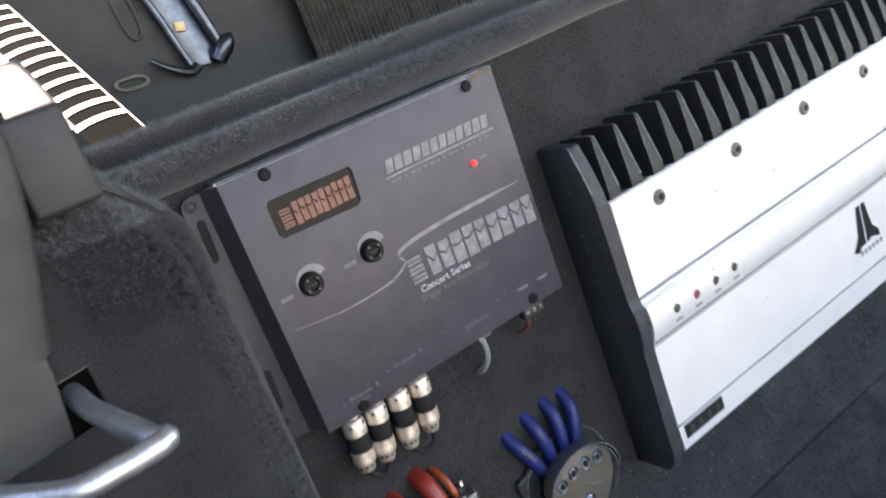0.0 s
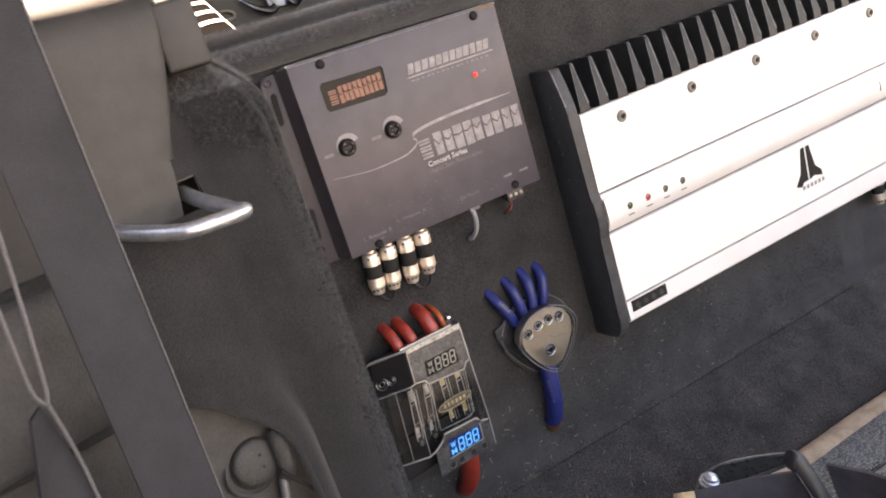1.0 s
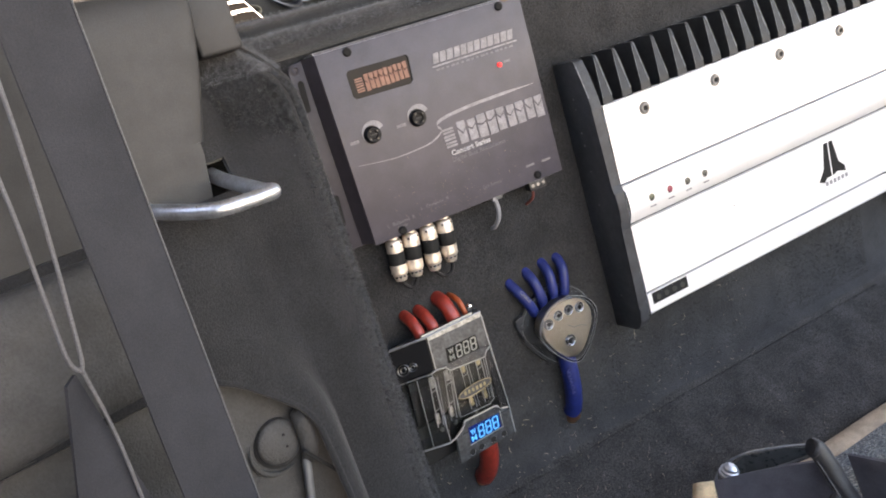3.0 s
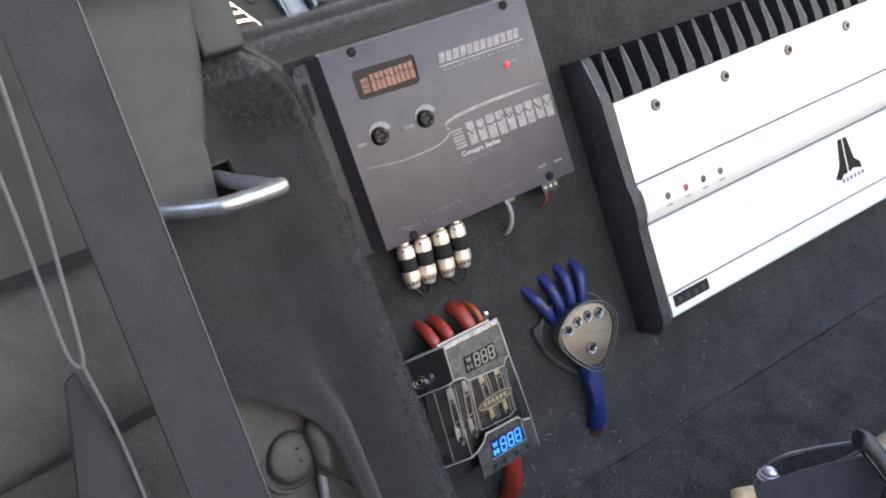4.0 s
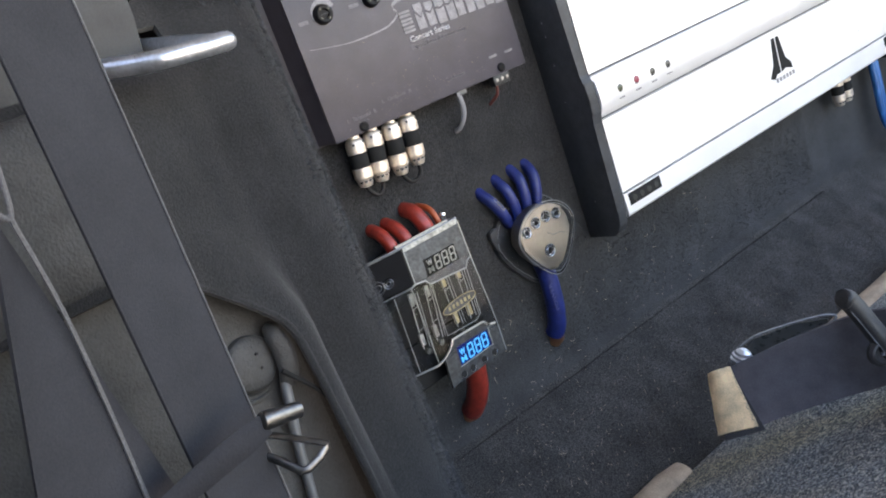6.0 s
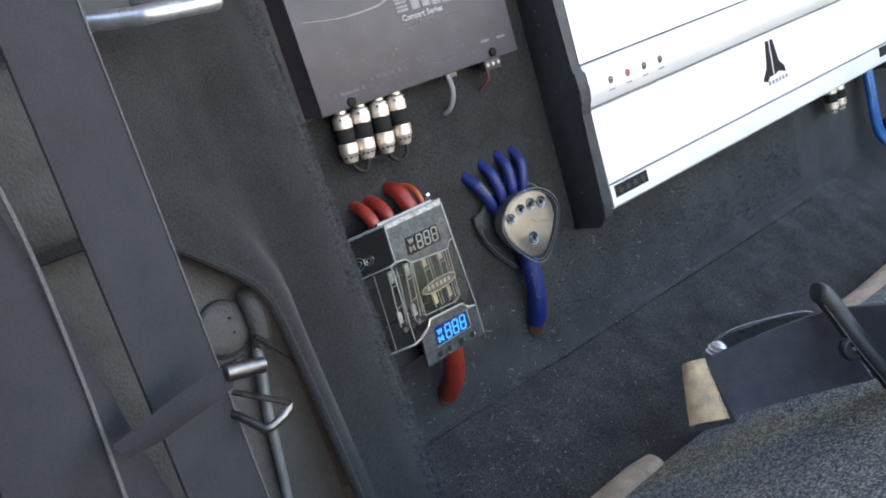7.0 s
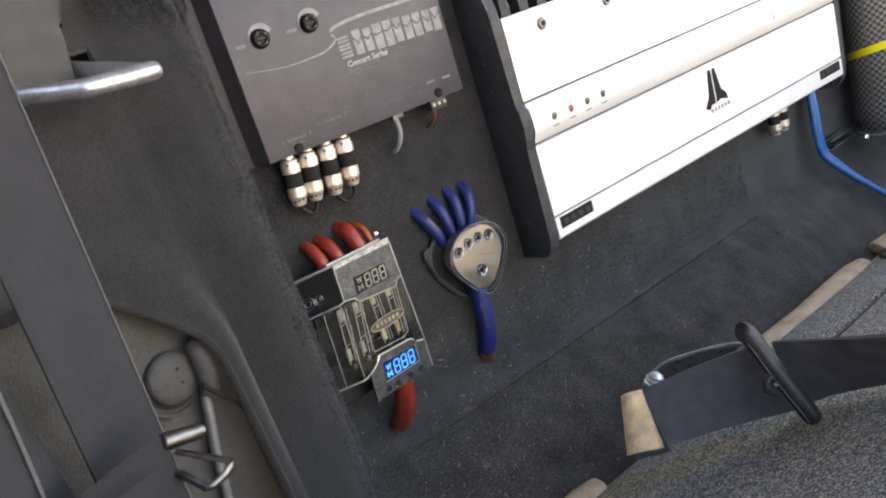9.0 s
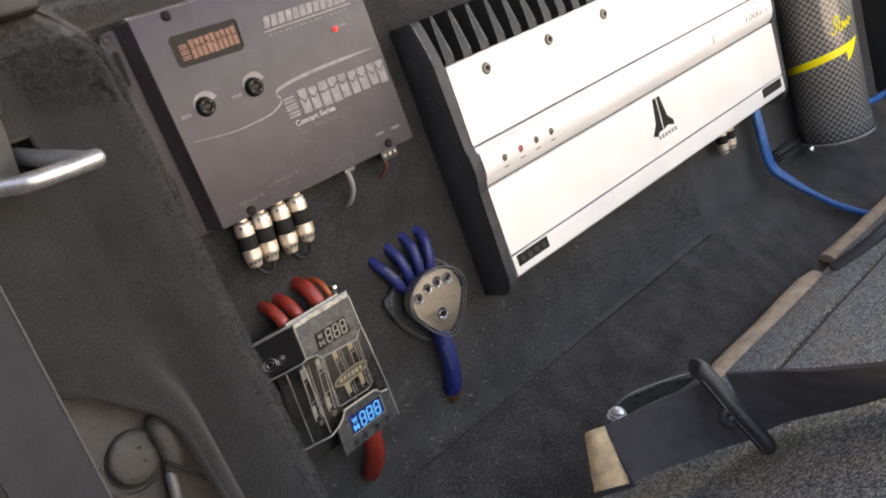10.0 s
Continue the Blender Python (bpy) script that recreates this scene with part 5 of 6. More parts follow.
# Edge highlights of the clear cover, drawn as pale tubes.
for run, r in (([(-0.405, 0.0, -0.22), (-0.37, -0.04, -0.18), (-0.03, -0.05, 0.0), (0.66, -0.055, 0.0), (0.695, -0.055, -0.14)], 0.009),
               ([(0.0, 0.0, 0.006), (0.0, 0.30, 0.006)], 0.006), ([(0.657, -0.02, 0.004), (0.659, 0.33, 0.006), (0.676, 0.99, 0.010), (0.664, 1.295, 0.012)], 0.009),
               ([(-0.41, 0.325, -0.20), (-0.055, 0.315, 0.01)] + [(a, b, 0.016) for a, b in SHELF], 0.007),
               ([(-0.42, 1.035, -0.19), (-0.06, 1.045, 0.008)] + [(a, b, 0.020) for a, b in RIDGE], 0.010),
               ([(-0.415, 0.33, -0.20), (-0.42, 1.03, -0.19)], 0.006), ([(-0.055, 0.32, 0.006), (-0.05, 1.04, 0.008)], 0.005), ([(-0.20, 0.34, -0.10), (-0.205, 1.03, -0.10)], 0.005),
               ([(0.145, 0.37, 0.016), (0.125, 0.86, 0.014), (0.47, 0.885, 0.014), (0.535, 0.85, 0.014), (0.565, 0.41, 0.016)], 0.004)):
    fpart("cover_edge_glint", wire(run, r), RIM, fuse, "pale line for the highlight along the acrylic edge", smooth=True)
# Corner glints, put in as small chrome beads on the ridge.
for a, b, da in ((0.112, 0.955, 0.035), (0.548, 0.958, 0.030)):
    fpart("ridge_glint", wire([(a, b, 0.024), (a + da, b - 0.045 if a < 0.3 else b + 0.035, 0.024)], 0.017, 0.6), CHROME, fuse, "chrome bead for the glint at the ridge corner", smooth=True)
bolt = fpart("terminal_bolt", lathe((0.60, 0.17, 0.05), (0, 0, 1), [(0, 0.055), (0.06, 0.055), (0.07, 0.045)], 14), BLACK, fuse)
fpart("bolt_dome", lathe((0.625, 0.16, 0.115), (0, 0, 1), [(0, 0.038), (0.02, 0.036), (0.036, 0.022), (0.042, 0.008)], 14), CHROME, bolt)
part("side_screw", lathe((-0.13, 0.02, -2.30), (-0.4, -1, 0), [(0, 0.05), (0.04, 0.05), (0.05, 0.03)], 12), STEEL, fuse)


def cable(name, label, pts, r, material, group, tip=None):
    ob = thing(name, pts[len(pts) // 2], label, "cable", group)
    part("jacket", tube(spline(pts, 8), r, 16), material, ob)
    if tip:
        part("bare_end", tube(tip, r * 0.8, 12), COPPER, ob, "bare copper strands")
    return ob


for x, top, r in ((0.125, -0.90, 0.060), (0.285, -0.905, 0.062), (0.525, -0.87, 0.076)):
    cable("power_cable", "thick glossy red power cable bending into the board", [(x + 0.03, 0.03, -1.14), (x + 0.025, 0.03, -1.05), (x + 0.02, 0.05, -0.985), (x + 0.005, 0.12, top), (x - 0.005, 0.26, top + 0.04), (x - 0.005, 0.40, top + 0.05)], r, RED, "red power cables")
cable("power_cable", "thin orange wire bending into the board", [(0.685, 0.03, -1.12), (0.682, 0.03, -1.0), (0.672, 0.07, -0.90), (0.660, 0.17, -0.855), (0.65, 0.36, -0.85)], 0.028, ORANGE, "red power cables")
cable("power_cable", "thick red power cable running down into the carpet", [(0.455, -0.12, -2.22), (0.46, -0.08, -2.40), (0.46, -0.02, -2.60), (0.445, 0.05, -2.76), (0.425, 0.13, -2.88), (0.41, 0.20, -2.95)], 0.106, RED, "red power cables",
      [(0.42, 0.14, -2.89), (0.41, 0.19, -2.97), (0.40, 0.27, -3.01)])

# ---- ground distribution block ----
gnd = thing("ground_block", (1.75, 0.25, -2.1), "shield-shaped clear ground block with a nickel plate and five screws", "distribution block")


def shield(c, sx, sz, n=40):
    pts = []
    for k in range(n):
        a = 2 * math.pi * k / n
        u, v = math.cos(a), math.sin(a)
        w = 1.0 if v >= 0 else 1 - 0.42 * (-v) ** 1.2
        pts.append((c[0] + sx * u * w, c[1] + sz * (v if v < 0 else 0.66 * v)))
    return pts


def tilted(bm, c, deg):
    ca, sa = math.cos(radians(deg)), math.sin(radians(deg))
    for v in bm.verts:
        dx, dz = v.co.x - c[0], v.co.z - c[1]
        v.co.x, v.co.z = c[0] + ca * dx - sa * dz, c[1] + sa * dx + ca * dz
    return bm


C = (1.775, -1.615)
part("base", prism(shield((1.77, -1.62), 0.47, 0.58), 0.19, 0.25, 0.03), BASEGREY, gnd)
part("metal_plate", prism(shield(C, 0.335, 0.412), -0.045, 0.10, 0.03, 3), GROUNDPLATE, gnd, "brushed nickel plate")
rings = [(0.45, 0.55, 0.21), (0.44, 0.535, 0.16), (0.41, 0.505, 0.12), (0.39, 0.475, 0.0), (0.382, 0.463, -0.06), (0.37, 0.452, -0.092), (0.34, 0.42, -0.105), (0.20, 0.25, -0.110)]
bm = bmesh.new()
loops = [[bm.verts.new((x, y, z)) for x, z in shield(C, sx, sz)] for sx, sz, y in rings]
for a, b in zip(loops, loops[1:]):
    for k in range(40):
        bm.faces.new((a[k], a[(k + 1) % 40], b[(k + 1) % 40], b[k]))
bm.faces.new(loops[-1])
thicken(bm, 0.016)
# Rim highlights of the domed cover, drawn as pale tubes.
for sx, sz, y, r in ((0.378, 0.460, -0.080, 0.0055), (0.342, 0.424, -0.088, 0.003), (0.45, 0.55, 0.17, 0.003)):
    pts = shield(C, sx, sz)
    part("cover_edge_glint", tube([(x, y, z) for x, z in pts + pts[:1]], r, 6), RIM, gnd, "pale line for the highlight along the acrylic edge")
cov = part("cover", bm, CLEAR, gnd, "clear domed acrylic cover", sharp=60)
cov.visible_shadow = False
part("crack", tube([(1.74, -0.112, -1.60), (1.80, -0.113, -1.655), (1.90, -0.113, -1.665), (1.95, -0.112, -1.70)], 0.004, 5), RIM, gnd, "pale crack in the cover")
part("foot_tab", prism([(1.50, -1.40), (1.34, -1.41), (1.285, -1.43), (1.275, -1.50), (1.30, -1.60), (1.36, -1.72), (1.50, -1.86)], 0.18, 0.235, 0.01), BASEGREY, gnd, smooth=False)
for x, z, r in ((1.545, -1.525, 0.060), (1.685, -1.48, 0.060), (1.825, -1.47, 0.060), (1.962, -1.495, 0.060), (1.755, -1.81, 0.068)):
    s = part("set_screw", lathe((x, -0.040, z), (0, -1, 0), [(0, r * 0.66), (0.010, r * 0.66), (0.016, r * 0.56), (0.016, r * 0.44), (0.004, r * 0.40)], 18), CHROME, gnd)
    part("hex_recess", lathe((x, -0.047, z), (0, -1, 0), [(0, r * 0.42), (0.005, r * 0.42)], 6), MATTBLACK, s)
    part("washer", tube([(x + r * 0.93 * math.cos(a), -0.050, z + r * 0.93 * math.sin(a)) for a in (2 * math.pi * k / 18 for k in range(19))], r * 0.12, 6), CHROME, s)
    part("screw_well", lathe((x, -0.0455, z), (0, -1, 0), [(0, r * 1.0), (0.003, r * 0.98)], 18), MATTBLACK, s)
part("side_screw", lathe((1.345, 0.18, -1.535), (-0.1, -1, 0), [(0, 0.036), (0.010, 0.036), (0.014, 0.020)], 14), BASEGREY, gnd)
for i, (x, xt, zt) in enumerate(((1.53, 1.375, -1.06), (1.66, 1.60, -1.01), (1.785, 1.815, -0.985), (1.91, 2.01, -1.00))):
    run = [Vector((x, 0.17, -1.43)).lerp(Vector((xt, 0.175, zt - 0.02)), k) - Vector((0, 0.045 * math.sin(math.pi * k), 0)) for k in (0, 0.3, 0.6, 0.85)]
    c = cable("ground_cable", "blue ground cable entering the clear block", run + [(xt, 0.225, zt), (xt - 0.01, 0.29, zt + 0.05), (xt - 0.02, 0.40, zt + 0.08)], 0.057, BLUE, "blue ground cables")
    if i == 0:
        part("print", tilted(words("CABLE", 1.325, -1.175, 0.052, 0.18, 0.034), (1.415, -1.16), -62), PRINT, c, "pale printed word", smooth=False)
c = cable("ground_cable", "thick blue ground cable with bare copper at its cut end", [(1.73, 0.12, -1.9), (1.725, 0.09, -2.04), (1.715, 0.08, -2.28), (1.70, 0.10, -2.50), (1.685, 0.15, -2.68), (1.67, 0.20, -2.76)], 0.098, BLUE, "blue ground cables",
          [(1.69, 0.16, -2.72), (1.685, 0.20, -2.82), (1.68, 0.26, -2.87)])
part("print", words("POWER", 1.625, -2.44, -0.012, 0.30, 0.044, upright=True), BLUEPRINT, c, "pale printed word", smooth=False)

# ---- capacitor ----
capx, capy, capr = 9.94, -0.38, 0.53
capt = thing("capacitor", (capx, capy, -2.75), "carbon-patterned power capacitor with a yellow stripe and clear end ring", "capacitor")
bm = lathe((capx, capy, -2.93), (0, 0, 1), [(0, capr * 0.94), (0.03, capr * 0.985), (0.16, capr * 0.985), (0.19, capr), (3.75, capr), (3.85, capr * 0.94)], 64)
uv = bm.loops.layers.uv.new("uv")
for f in bm.faces:
    for l in f.loops:
        d = l.vert.co - Vector((capx, capy, 0))
        a = math.atan2(d.y, d.x)
        m = f.calc_center_median() - Vector((capx, capy, 0))
        am = math.atan2(m.y, m.x)
        a += 2 * math.pi * round((am - a) / (2 * math.pi))
        l[uv].uv = (a * capr / 0.050, (d.z + 3) / 0.050)
part("can", bm, CARBON, capt)
ringc = part("end_ring", lathe((capx, capy, -2.96), (0, 0, 1), [(0, capr * 0.99), (0.0, capr * 1.03), (0.22, capr * 1.03), (0.235, capr * 1.005)], 48), CLEAR, capt, "clear acrylic end ring")
ringc.visible_shadow = False
# Highlights round the clear end ring, drawn as pale tubes.
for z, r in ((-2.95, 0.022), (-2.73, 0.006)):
    part("ring_edge_glint", tube([(capx + capr * 1.03 * math.cos(a), capy + capr * 1.03 * math.sin(a), z) for a in (2 * math.pi * k / 48 for k in range(49))], r, 6), RIM, capt, "pale line for the highlight along the acrylic edge")
part("ring_screw", lathe((capx - 0.74, capy + 0.12, -2.93), (-0.3, -1, 0.1), [(0, 0.045), (0.08, 0.045), (0.09, 0.03)], 12), CHROME, capt)
foot = part("mount_foot", box(capx - 1.15, capx - 0.35, 0.02, 0.24, -2.97, -2.84, 0.02), CLEAR, capt, "clear acrylic mounting foot")
foot.visible_shadow = False
# Highlights on the clear foot, drawn as pale tubes.
for z in (-2.97, -2.84):
    part("foot_edge_glint", tube([(capx - 1.15 + 0.2 * k, 0.02, z) for k in range(5)], 0.005, 6), RIM, capt, "pale line for the highlight along the acrylic edge")


def band(a0, a1, f0, f1, n=14):
    rows = [[], []]
    for i in range(n + 1):
        a = a0 + (a1 - a0) * i / n
        for r, f in zip(rows, (f0, f1)):
            r.append((capx + (capr + 0.004) * math.sin(radians(a)), capy - (capr + 0.004) * math.cos(radians(a)), f(i / n)))
    return sheet(rows)


part("stripe", band(-142, -18, lambda k: -1.82 + 0.25 * k ** 0.8, lambda k: -1.71 + 0.26 * k ** 0.8, 24), YELLOW, capt, "yellow printed stripe")
part("arrow_head", band(-25, 4, lambda k: -1.74 + 0.32 * k ** 1.2, lambda k: -1.47 + 0.06 * k), YELLOW, capt)
scr = [(-45, -1.24), (-40, -1.27), (-35, -1.18), (-38, -1.08), (-33, -1.01), (-29, -1.07), (-31, -1.20), (-26, -1.24), (-23, -1.12), (-20, -1.22), (-16, -1.12), (-12, -1.20), (-8, -1.09), (-3, -1.14)]
part("scribble_mark", tube(spline([(capx + (capr + 0.003) * math.sin(radians(a)), capy - (capr + 0.003) * math.cos(radians(a)), z) for a, z in scr], 6), 0.013, 6), YELLOW, capt)
for off in (0.0, 0.085):
    cable("link_cable", "bright blue power cable hanging out from under the amplifier", [(8.46 + off, 0.08, -1.8), (8.41 + off, 0.03, -2.25), (8.38 + off, 0.0, -2.65), (8.41 + off, -0.04, -2.93), (8.50 + off * 0.5, -0.22, -3.18 + off * 0.3), (8.62, -0.50 + off * 0.6, -3.46 + off * 0.5), (8.88, -0.85 + off, -3.83 + off * 0.5), (9.3, -1.18 + off, -4.10), (10.4, -1.5 + off, -4.28)], 0.052, SKYBLUE, "bright blue cables")
cable("link_cable", "bright blue power cable running behind the capacitor", [(9.9, -0.2, -2.2), (10.2, -0.3, -2.6), (10.7, -0.5, -2.75), (11.6, -0.6, -2.8)], 0.06, SKYBLUE, "bright blue cables")

# ---- rear seat cushion ----
def seat_z(y):
    return -0.45 * y - 4.53


def seat_point(x, y):
    z = seat_z(y)
    z -= 0.10 * math.exp(-((y + 2.18) / 0.03) ** 2) * (1 if x > 2.6 else max(0, (x - 2.2) / 0.4))
    if y > -1.35:
        z -= 0.5 * (y + 1.35) ** 2 * 4
    if y < -4.7:
        z -= 2.2 * (-4.7 - y) ** 2
    return Vector((x, y, z + 0.03 * noise.noise((x * 0.7, y * 0.7, 2.0))))


ys = [-0.95, -1.05, -1.2, -1.35, -1.6, -1.85, -2.0, -2.1, -2.14, -2.165, -2.18, -2.195, -2.22, -2.26, -2.4, -2.7, -3.1, -3.6, -4.2, -4.5, -4.7, -4.85, -5.0, -5.2, -5.4, -5.6]
seat = thing("seat_cushion", (5, -3, -6.2), "grey tweed rear seat cushion with a seam and tan bound edge", "car seat")
part("tweed_top", sheet([[seat_point(-1.6 + i * 0.3, y) for i in range(43)] for y in ys]), TWEED, seat)
part("cushion_base", bar_x([(-0.98, -4.25), (-0.98, -6.2), (-5.5, -6.2), (-5.5, -4.0), (-4.7, -2.6)], -1.5, 11.0), MATTBLACK, seat, smooth=False)
for xa, n in ((-1.4, 13), (3.0, 17)):
    part("binding", tube([(xa + i * 0.25, -1.18 + 0.02 * noise.noise((xa + i * 0.25, 1, 1)), -3.99 + 0.02 * noise.noise((xa + i * 0.25, 4, 1))) for i in range(n)], [0.15 * (1 if 0 < i < n - 1 else 0.75) for i in range(n)], 14, 0.55), TAN, seat, "tan fabric binding roll")
part("binding", tube(spline([(7.6, -1.05, -4.05), (8.2, -1.12, -4.02), (9.6, -1.2, -3.98)], 6), 0.12, 12, 0.6), TAN, seat, "tan fabric binding roll")
part("seam_cord", tube([(2.7 + 0.25 * i, -2.225, seat_z(-2.225) - 0.005) for i in range(20)], 0.012, 6), SEAM, seat, "thin brown seam cord")
part("piping", tube(spline([(6.9, -1.5, -3.86), (7.3, -1.75, -3.72), (7.9, -1.9, -3.62), (9.5, -2.0, -3.58)], 8), 0.11, 12), BLACK, seat, "black rubber piping")

# ---- folded belt on the seat ----
fb = thing("folded_belt", (2.1, -2.3, -3.3), "folded black seat belt with a tan end and oval plastic guide", "seat belt")


def quad_strap(a, b, c, d, t, n=8, sag=0.0):
    """A strap between the edges a-b (start) and c-d (end)."""
    a, b, c, d = (Vector(v) for v in (a, b, c, d))
    rows = [[(a.lerp(c, i / n)).lerp(b.lerp(d, i / n), j / 4) + Vector((0, 0, sag * math.sin(math.pi * i / n))) for j in range(5)] for i in range(n + 1)]
    return thicken(sheet(rows), t)


part("frayed_edge", tube([Vector((1.875, -1.78, -2.885)).lerp(Vector((1.648, -2.095, -3.262)), k / 8) + Vector((0.012 * noise.noise((k * 1.7, 2, 0)), 0, 0)) for k in range(9)], 0.013, 6), BLACK, fb)
part("webbing", quad_strap((1.89, -1.75, -2.90), (1.63, -2.06, -3.27), (2.30, -2.70, -2.47), (2.52, -2.86, -3.16), 0.03, 10, 0.02), WEBGREY, fb)
part("underside", quad_strap((1.77, -1.66, -2.90), (1.475, -1.90, -3.345), (1.88, -1.77, -2.89), (1.70, -2.14, -3.31), 0.03, 4), BLACK, fb, "black backing under the tan end")
ea, eb, ec, ed = (Vector(v) for v in ((1.76, -1.66, -2.905), (1.47, -1.86, -3.30), (1.88, -1.77, -2.89), (1.668, -2.095, -3.272)))
out = (eb - ea).cross(ec - ea).normalized()
out = -out if out.y > 0 else out
rows = []
for i in range(9):
    k = i / 8
    rows.append([ea.lerp(eb, k).lerp(ec.lerp(ed, k), j / 6) + out * (0.035 * math.sin(math.pi * (0.25 + 0.75 * j / 6)) - 0.05 * max(0, 1 - j / 1.5) + 0.012 * noise.noise((i * 0.9, j * 0.8, 3)))
                 + (ec - ea) * (0.10 * noise.noise((i * 1.3, 5, 0)) if j in (0, 6) else 0) for j in range(7)])
part("tan_end", thicken(sheet(rows), 0.03), IVORY, fb, "stained frayed ivory belt end")
part("stitching", tube([ec.lerp(ed, k / 22) + out * 0.03 + (ec - ea) * (-0.10 if k % 2 else 0.02) for k in range(23)], 0.005, 5), TAN, fb, "zigzag stitching on the belt end")
g = spline([(2.13, -2.75, -2.23), (2.19, -2.78, -2.29), (2.22, -2.945, -2.605), (2.255, -3.11, -2.895), (2.26, -3.18, -3.02)], 6)
part("guide_loop", tube(g, [0.060, 0.076, 0.080] + [0.080 - 0.0003 * k for k in range(len(g) - 6)] + [0.072, 0.064, 0.045], 16), BLACK, fb, "oval black plastic belt guide")
for a, b in ((6, 13), (12, 21)):
    part("worn_line", tube([p + Vector((-0.076 + 0.006 * noise.noise((k * 1.3, a, 0)), -0.030, -0.028)) for k, p in enumerate(g[a:b])], [0.004 + 0.004 * abs(noise.noise((k * 2.1, a, 4))) for k in range(len(g[a:b]))], 6), WORN, fb, "chipped pale edge of the guide")
btn = part("snap_button", lathe((2.17, -2.93, -2.68), (-0.5, -1, 0.25), [(0, 0.100), (0.03, 0.100), (0.05, 0.085), (0.055, 0.068), (0.035, 0.050), (0.030, 0.030), (0.032, 0.012)], 24), BLACK, fb)
part("button_pin", lathe((2.155, -2.962, -2.672), (-0.5, -1, 0.25), [(0, 0.016), (0.016, 0.014)], 10), STEEL, btn)
tail = [((2.62, -2.66, -2.60), (2.62, -2.80, -3.22)), ((2.60, -3.1, -2.48), (2.73, -3.1, -3.06)), ((2.40, -3.6, -2.26), (2.78, -3.6, -2.84)), ((2.2, -4.2, -1.98), (2.87, -4.1, -2.61)), ((2.05, -4.7, -1.75), (2.95, -4.7, -2.35))]
edges = [spline([q[k] for q in tail], 6) for k in (0, 1)]
part("tail", thicken(sheet([[a.lerp(b, j / 4) for j in range(5)] for a, b in zip(*edges)]), 0.03), WEBGREY, fb)
bk = thing("belt_buckle", (2.2, -1.6, -3.2), "polished belt buckle frame behind the folded belt", "belt buckle")
part("frame", tube(spline([(1.98, -1.66, -3.04), (2.10, -1.64, -2.93), (2.3, -1.76, -2.82), (2.6, -2.0, -2.79), (2.80, -2.18, -2.80), (2.78, -2.2, -2.86), (2.4, -1.80, -3.08), (2.0, -1.68, -3.10), (1.98, -1.66, -3.04)], 6), 0.013, 8), DULLNICKEL, bk, "thin dull metal frame")
part("insert", thicken(sheet([[(2.06, -1.66, -2.99), (2.3, -1.76, -2.84), (2.6, -1.99, -2.81), (2.78, -2.17, -2.83)], [(2.06, -1.67, -3.10), (2.3, -1.74, -3.12), (2.6, -1.95, -3.05), (2.86, -2.14, -2.95)]]), 0.02), SLATE, bk, "dark glossy insert", smooth=False)
part("tongue", lathe((2.11, -1.71, -2.99), (0.25, -0.3, 0.9), [(0, 0.085), (0.04, 0.098), (0.05, 0.080), (0.08, 0.090), (0.09, 0.072), (0.115, 0.066), (0.14, 0.03)], 18), STEEL, bk)

# ---- lint on the carpet ----
rnd = random.Random(11)
bm = bmesh.new()
for i in range(430):
    if i < 16:
        s, x = rnd.uniform(4.75, 5.75), 1.62 + rnd.gauss(0, 0.05)
    elif i % 3:
        s, x = rnd.uniform(4.2, 6.7), rnd.uniform(-0.3, 4.6)
    else:
        s, x = rnd.gauss(5.9, 0.4), rnd.gauss(0.9, 0.7)
    if not 3.0 < s < 6.7 or not -0.3 < x < 7:
        continue
    c = Vector(board_point(x, s)) + (Vector((0, -0.012, 0.006)) if s < 5.1 else Vector((0, -0.034, 0.016)))
    a = rnd.uniform(0, math.pi)
    ln, wd = (rnd.uniform(0.014, 0.045) if i % 4 == 0 else rnd.uniform(0.003, 0.012)), 0.0026
    d = Vector((math.cos(a), -0.1, math.sin(a))) * ln
    w = Vector((-math.sin(a), -0.3, math.cos(a))) * wd
    o = Vector((0, -0.012, 0))
    bow = w * rnd.uniform(-6, 6) * ln / 0.02
    q = [bm.verts.new(p) for p in (c - d - w, c - d + w, c - d * 0.4 + bow + w + o, c - d * 0.4 + bow - w + o, c + d * 0.4 + bow + w + o, c + d * 0.4 + bow - w + o, c + d + w, c + d - w)]
    for f in ((0, 1, 2, 3), (3, 2, 4, 5), (5, 4, 6, 7)):
        bm.faces.new([q[v] for v in f])
part("lint", bm, LINT, None, "tiny pale straws and lint on the black carpet", kind="stuff", category="lint", smooth=False)

# ---- loose felt fibres ----
def roll_spot(y, z, r, low, high):
    def spot(rnd):
        a = rnd.uniform(low, high)
        n = Vector((0, -math.cos(a), math.sin(a)))
        return Vector((rnd.uniform(-0.6, 6.5), y, z)) + n * r * 0.95, n
    return spot


# Pale fibres carry the light from above in their colour.
fuzz("front_roll_fuzz", roll_spot(0.30, 2.0, 0.13, 0.1, 1.8), 34000, 0.042, FUZZ, "fine fuzz on the front carpet roll, pale for light from above", 21, 0.0018)
fuzz("rear_roll_fuzz", roll_spot(0.70, 2.17, 0.135, 0.7, 2.7), 30000, 0.042, FUZZ, "fine fuzz on the rear carpet roll, pale for light from above", 22, 0.0018)


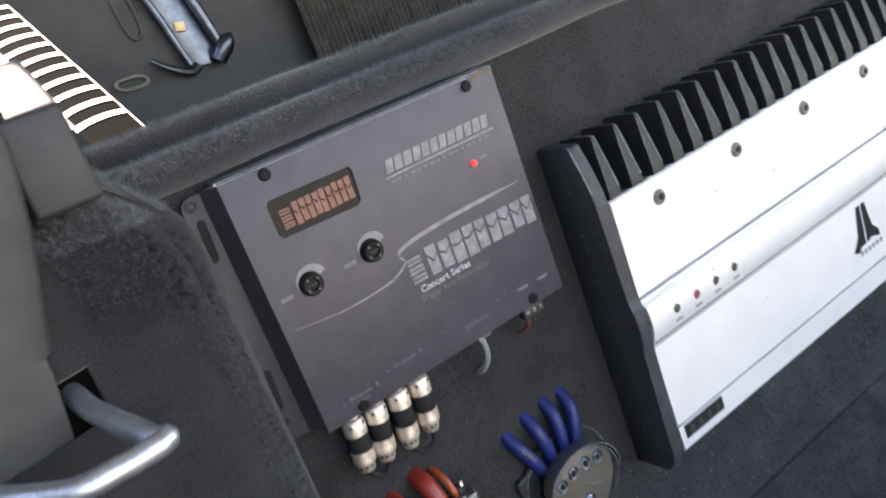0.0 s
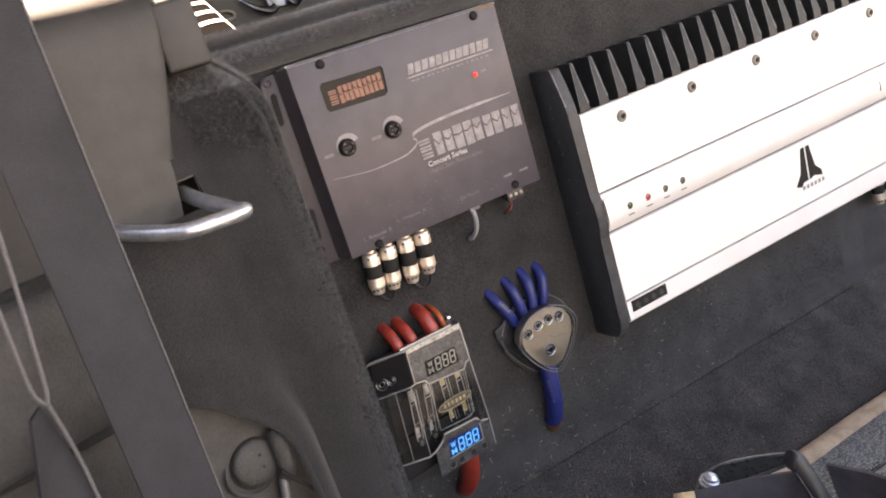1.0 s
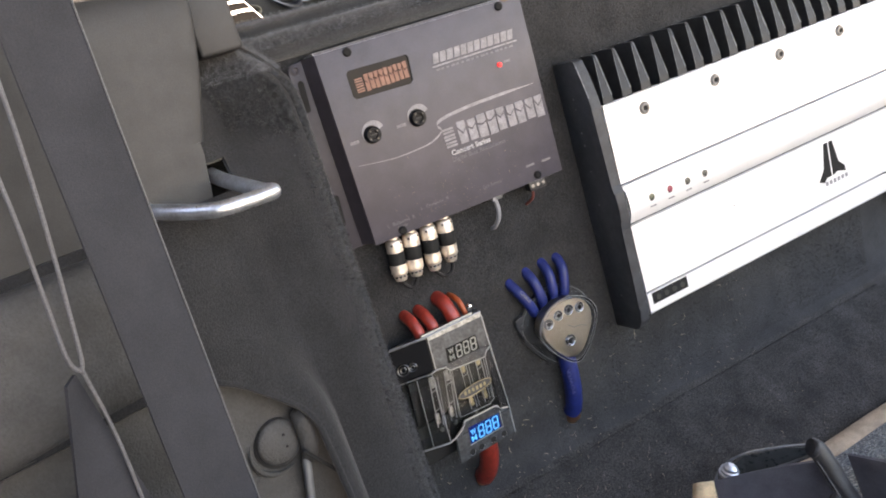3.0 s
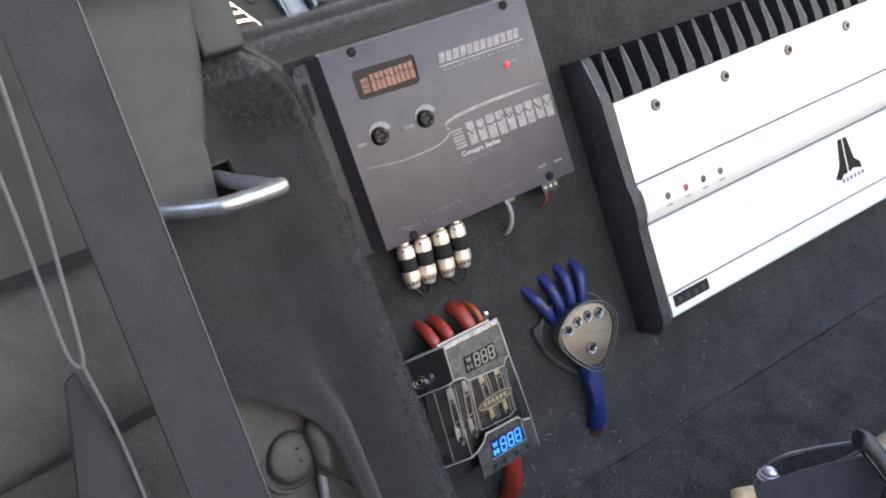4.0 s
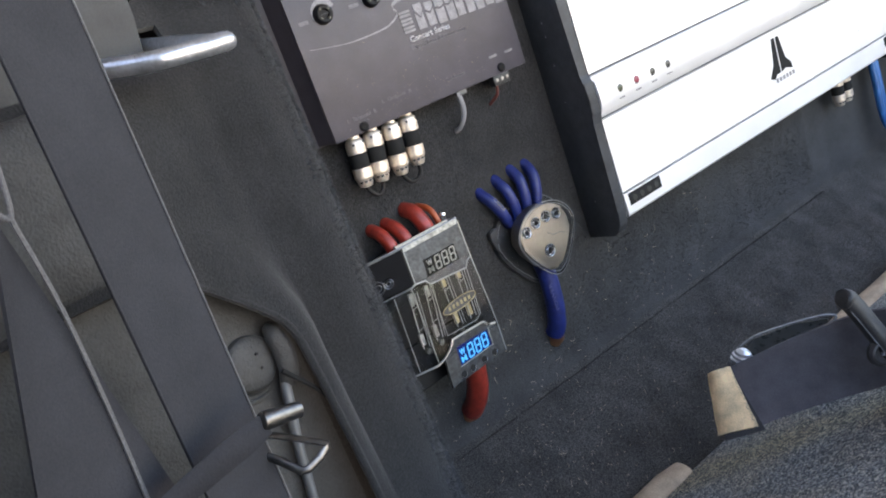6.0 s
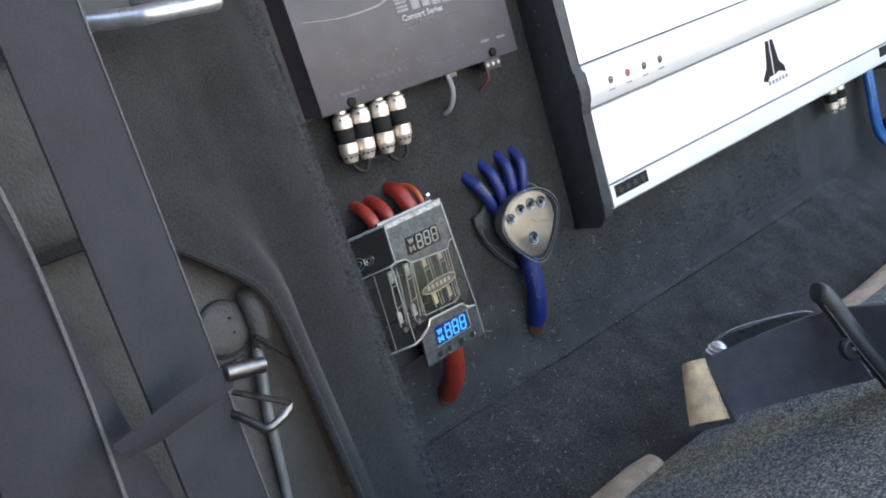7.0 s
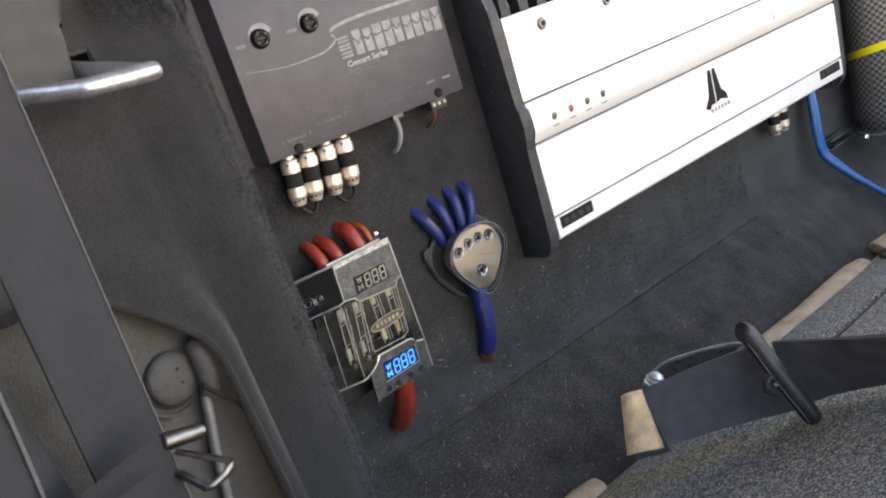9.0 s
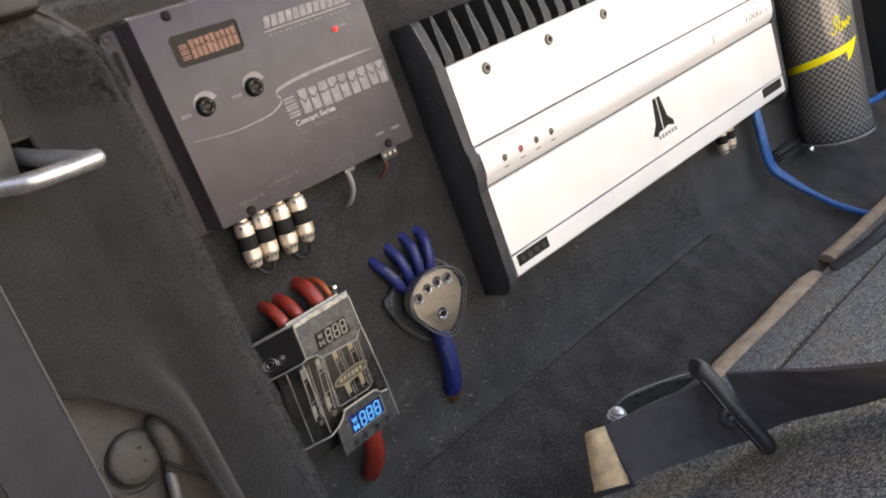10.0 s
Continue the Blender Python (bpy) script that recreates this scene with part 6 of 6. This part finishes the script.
def corner_spot(rnd):
    z = rnd.uniform(1.3, 2.2) if rnd.random() < 0.55 else rnd.uniform(-4.0, 1.5)
    j = rnd.choice((2, 3, 3, 4, 4, 5, 6)) if z > 1.3 else rnd.choice((2, 3, 3, 4))
    f = rnd.random()
    p = lining_point(z, j).lerp(lining_point(z, j + 1), f)
    q = lining_point(z, j + 1) - lining_point(z, j)
    n = Vector((q.y, -q.x, 0)).normalized()
    n = -n if n.y > 0 else n
    return p + n * 0.045, (n + Vector((0, 0, 0.25 if z > 1.5 else 0))).normalized()


fuzz("lining_fuzz", corner_spot, 40000, 0.04, FELTPILE, "fine charcoal fuzz on the folded lining", 23)

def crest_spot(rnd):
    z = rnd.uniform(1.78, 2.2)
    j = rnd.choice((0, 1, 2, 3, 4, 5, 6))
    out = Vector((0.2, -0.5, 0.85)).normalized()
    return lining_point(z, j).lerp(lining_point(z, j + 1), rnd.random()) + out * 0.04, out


fuzz("crest_fuzz", crest_spot, 34000, 0.055, CREST, "long fuzz on the crest of the lining, pale for light from above", 25, 0.0012)


def pile_spot(rnd):
    s, x = rnd.uniform(3.0, 6.8) if rnd.random() < 0.8 else rnd.uniform(0.0, 5.0), rnd.uniform(-0.3, 6.8)
    if s < 5.12:
        return Vector(board_point(x, s)), Vector((0, -1, 0.1)).normalized()
    return Vector(board_point(x, max(s, 5.3))) + Vector((0, -0.016, 0.004)), Vector((0, -0.63, 0.78))


fuzz("carpet_pile", pile_spot, 70000, 0.026, PILE, "short worn pile standing on the black carpet", 27, 0.0022)

rnd = random.Random(31)
verts, faces = [], []
for i in range(170):
    x, z, r = rnd.gauss(1.05, 0.45), abs(rnd.gauss(0.05, 0.28)) + 0.03, rnd.uniform(0.0015, 0.0045)
    if 0.03 < x < 2.18:
        b = len(verts)
        verts += [tuple(P((x + r * math.cos(a), -0.003, z + r * math.sin(a)))) for a in (0, 2.1, 4.2)]
        faces.append((b, b + 1, b + 2))
me = bpy.data.meshes.new("dust")
me.from_pydata(verts, [], faces)
me.materials.append(LINT)
tagged(new("dust", me), "pale dust specks on the processor's face", "dust", "", "stuff")
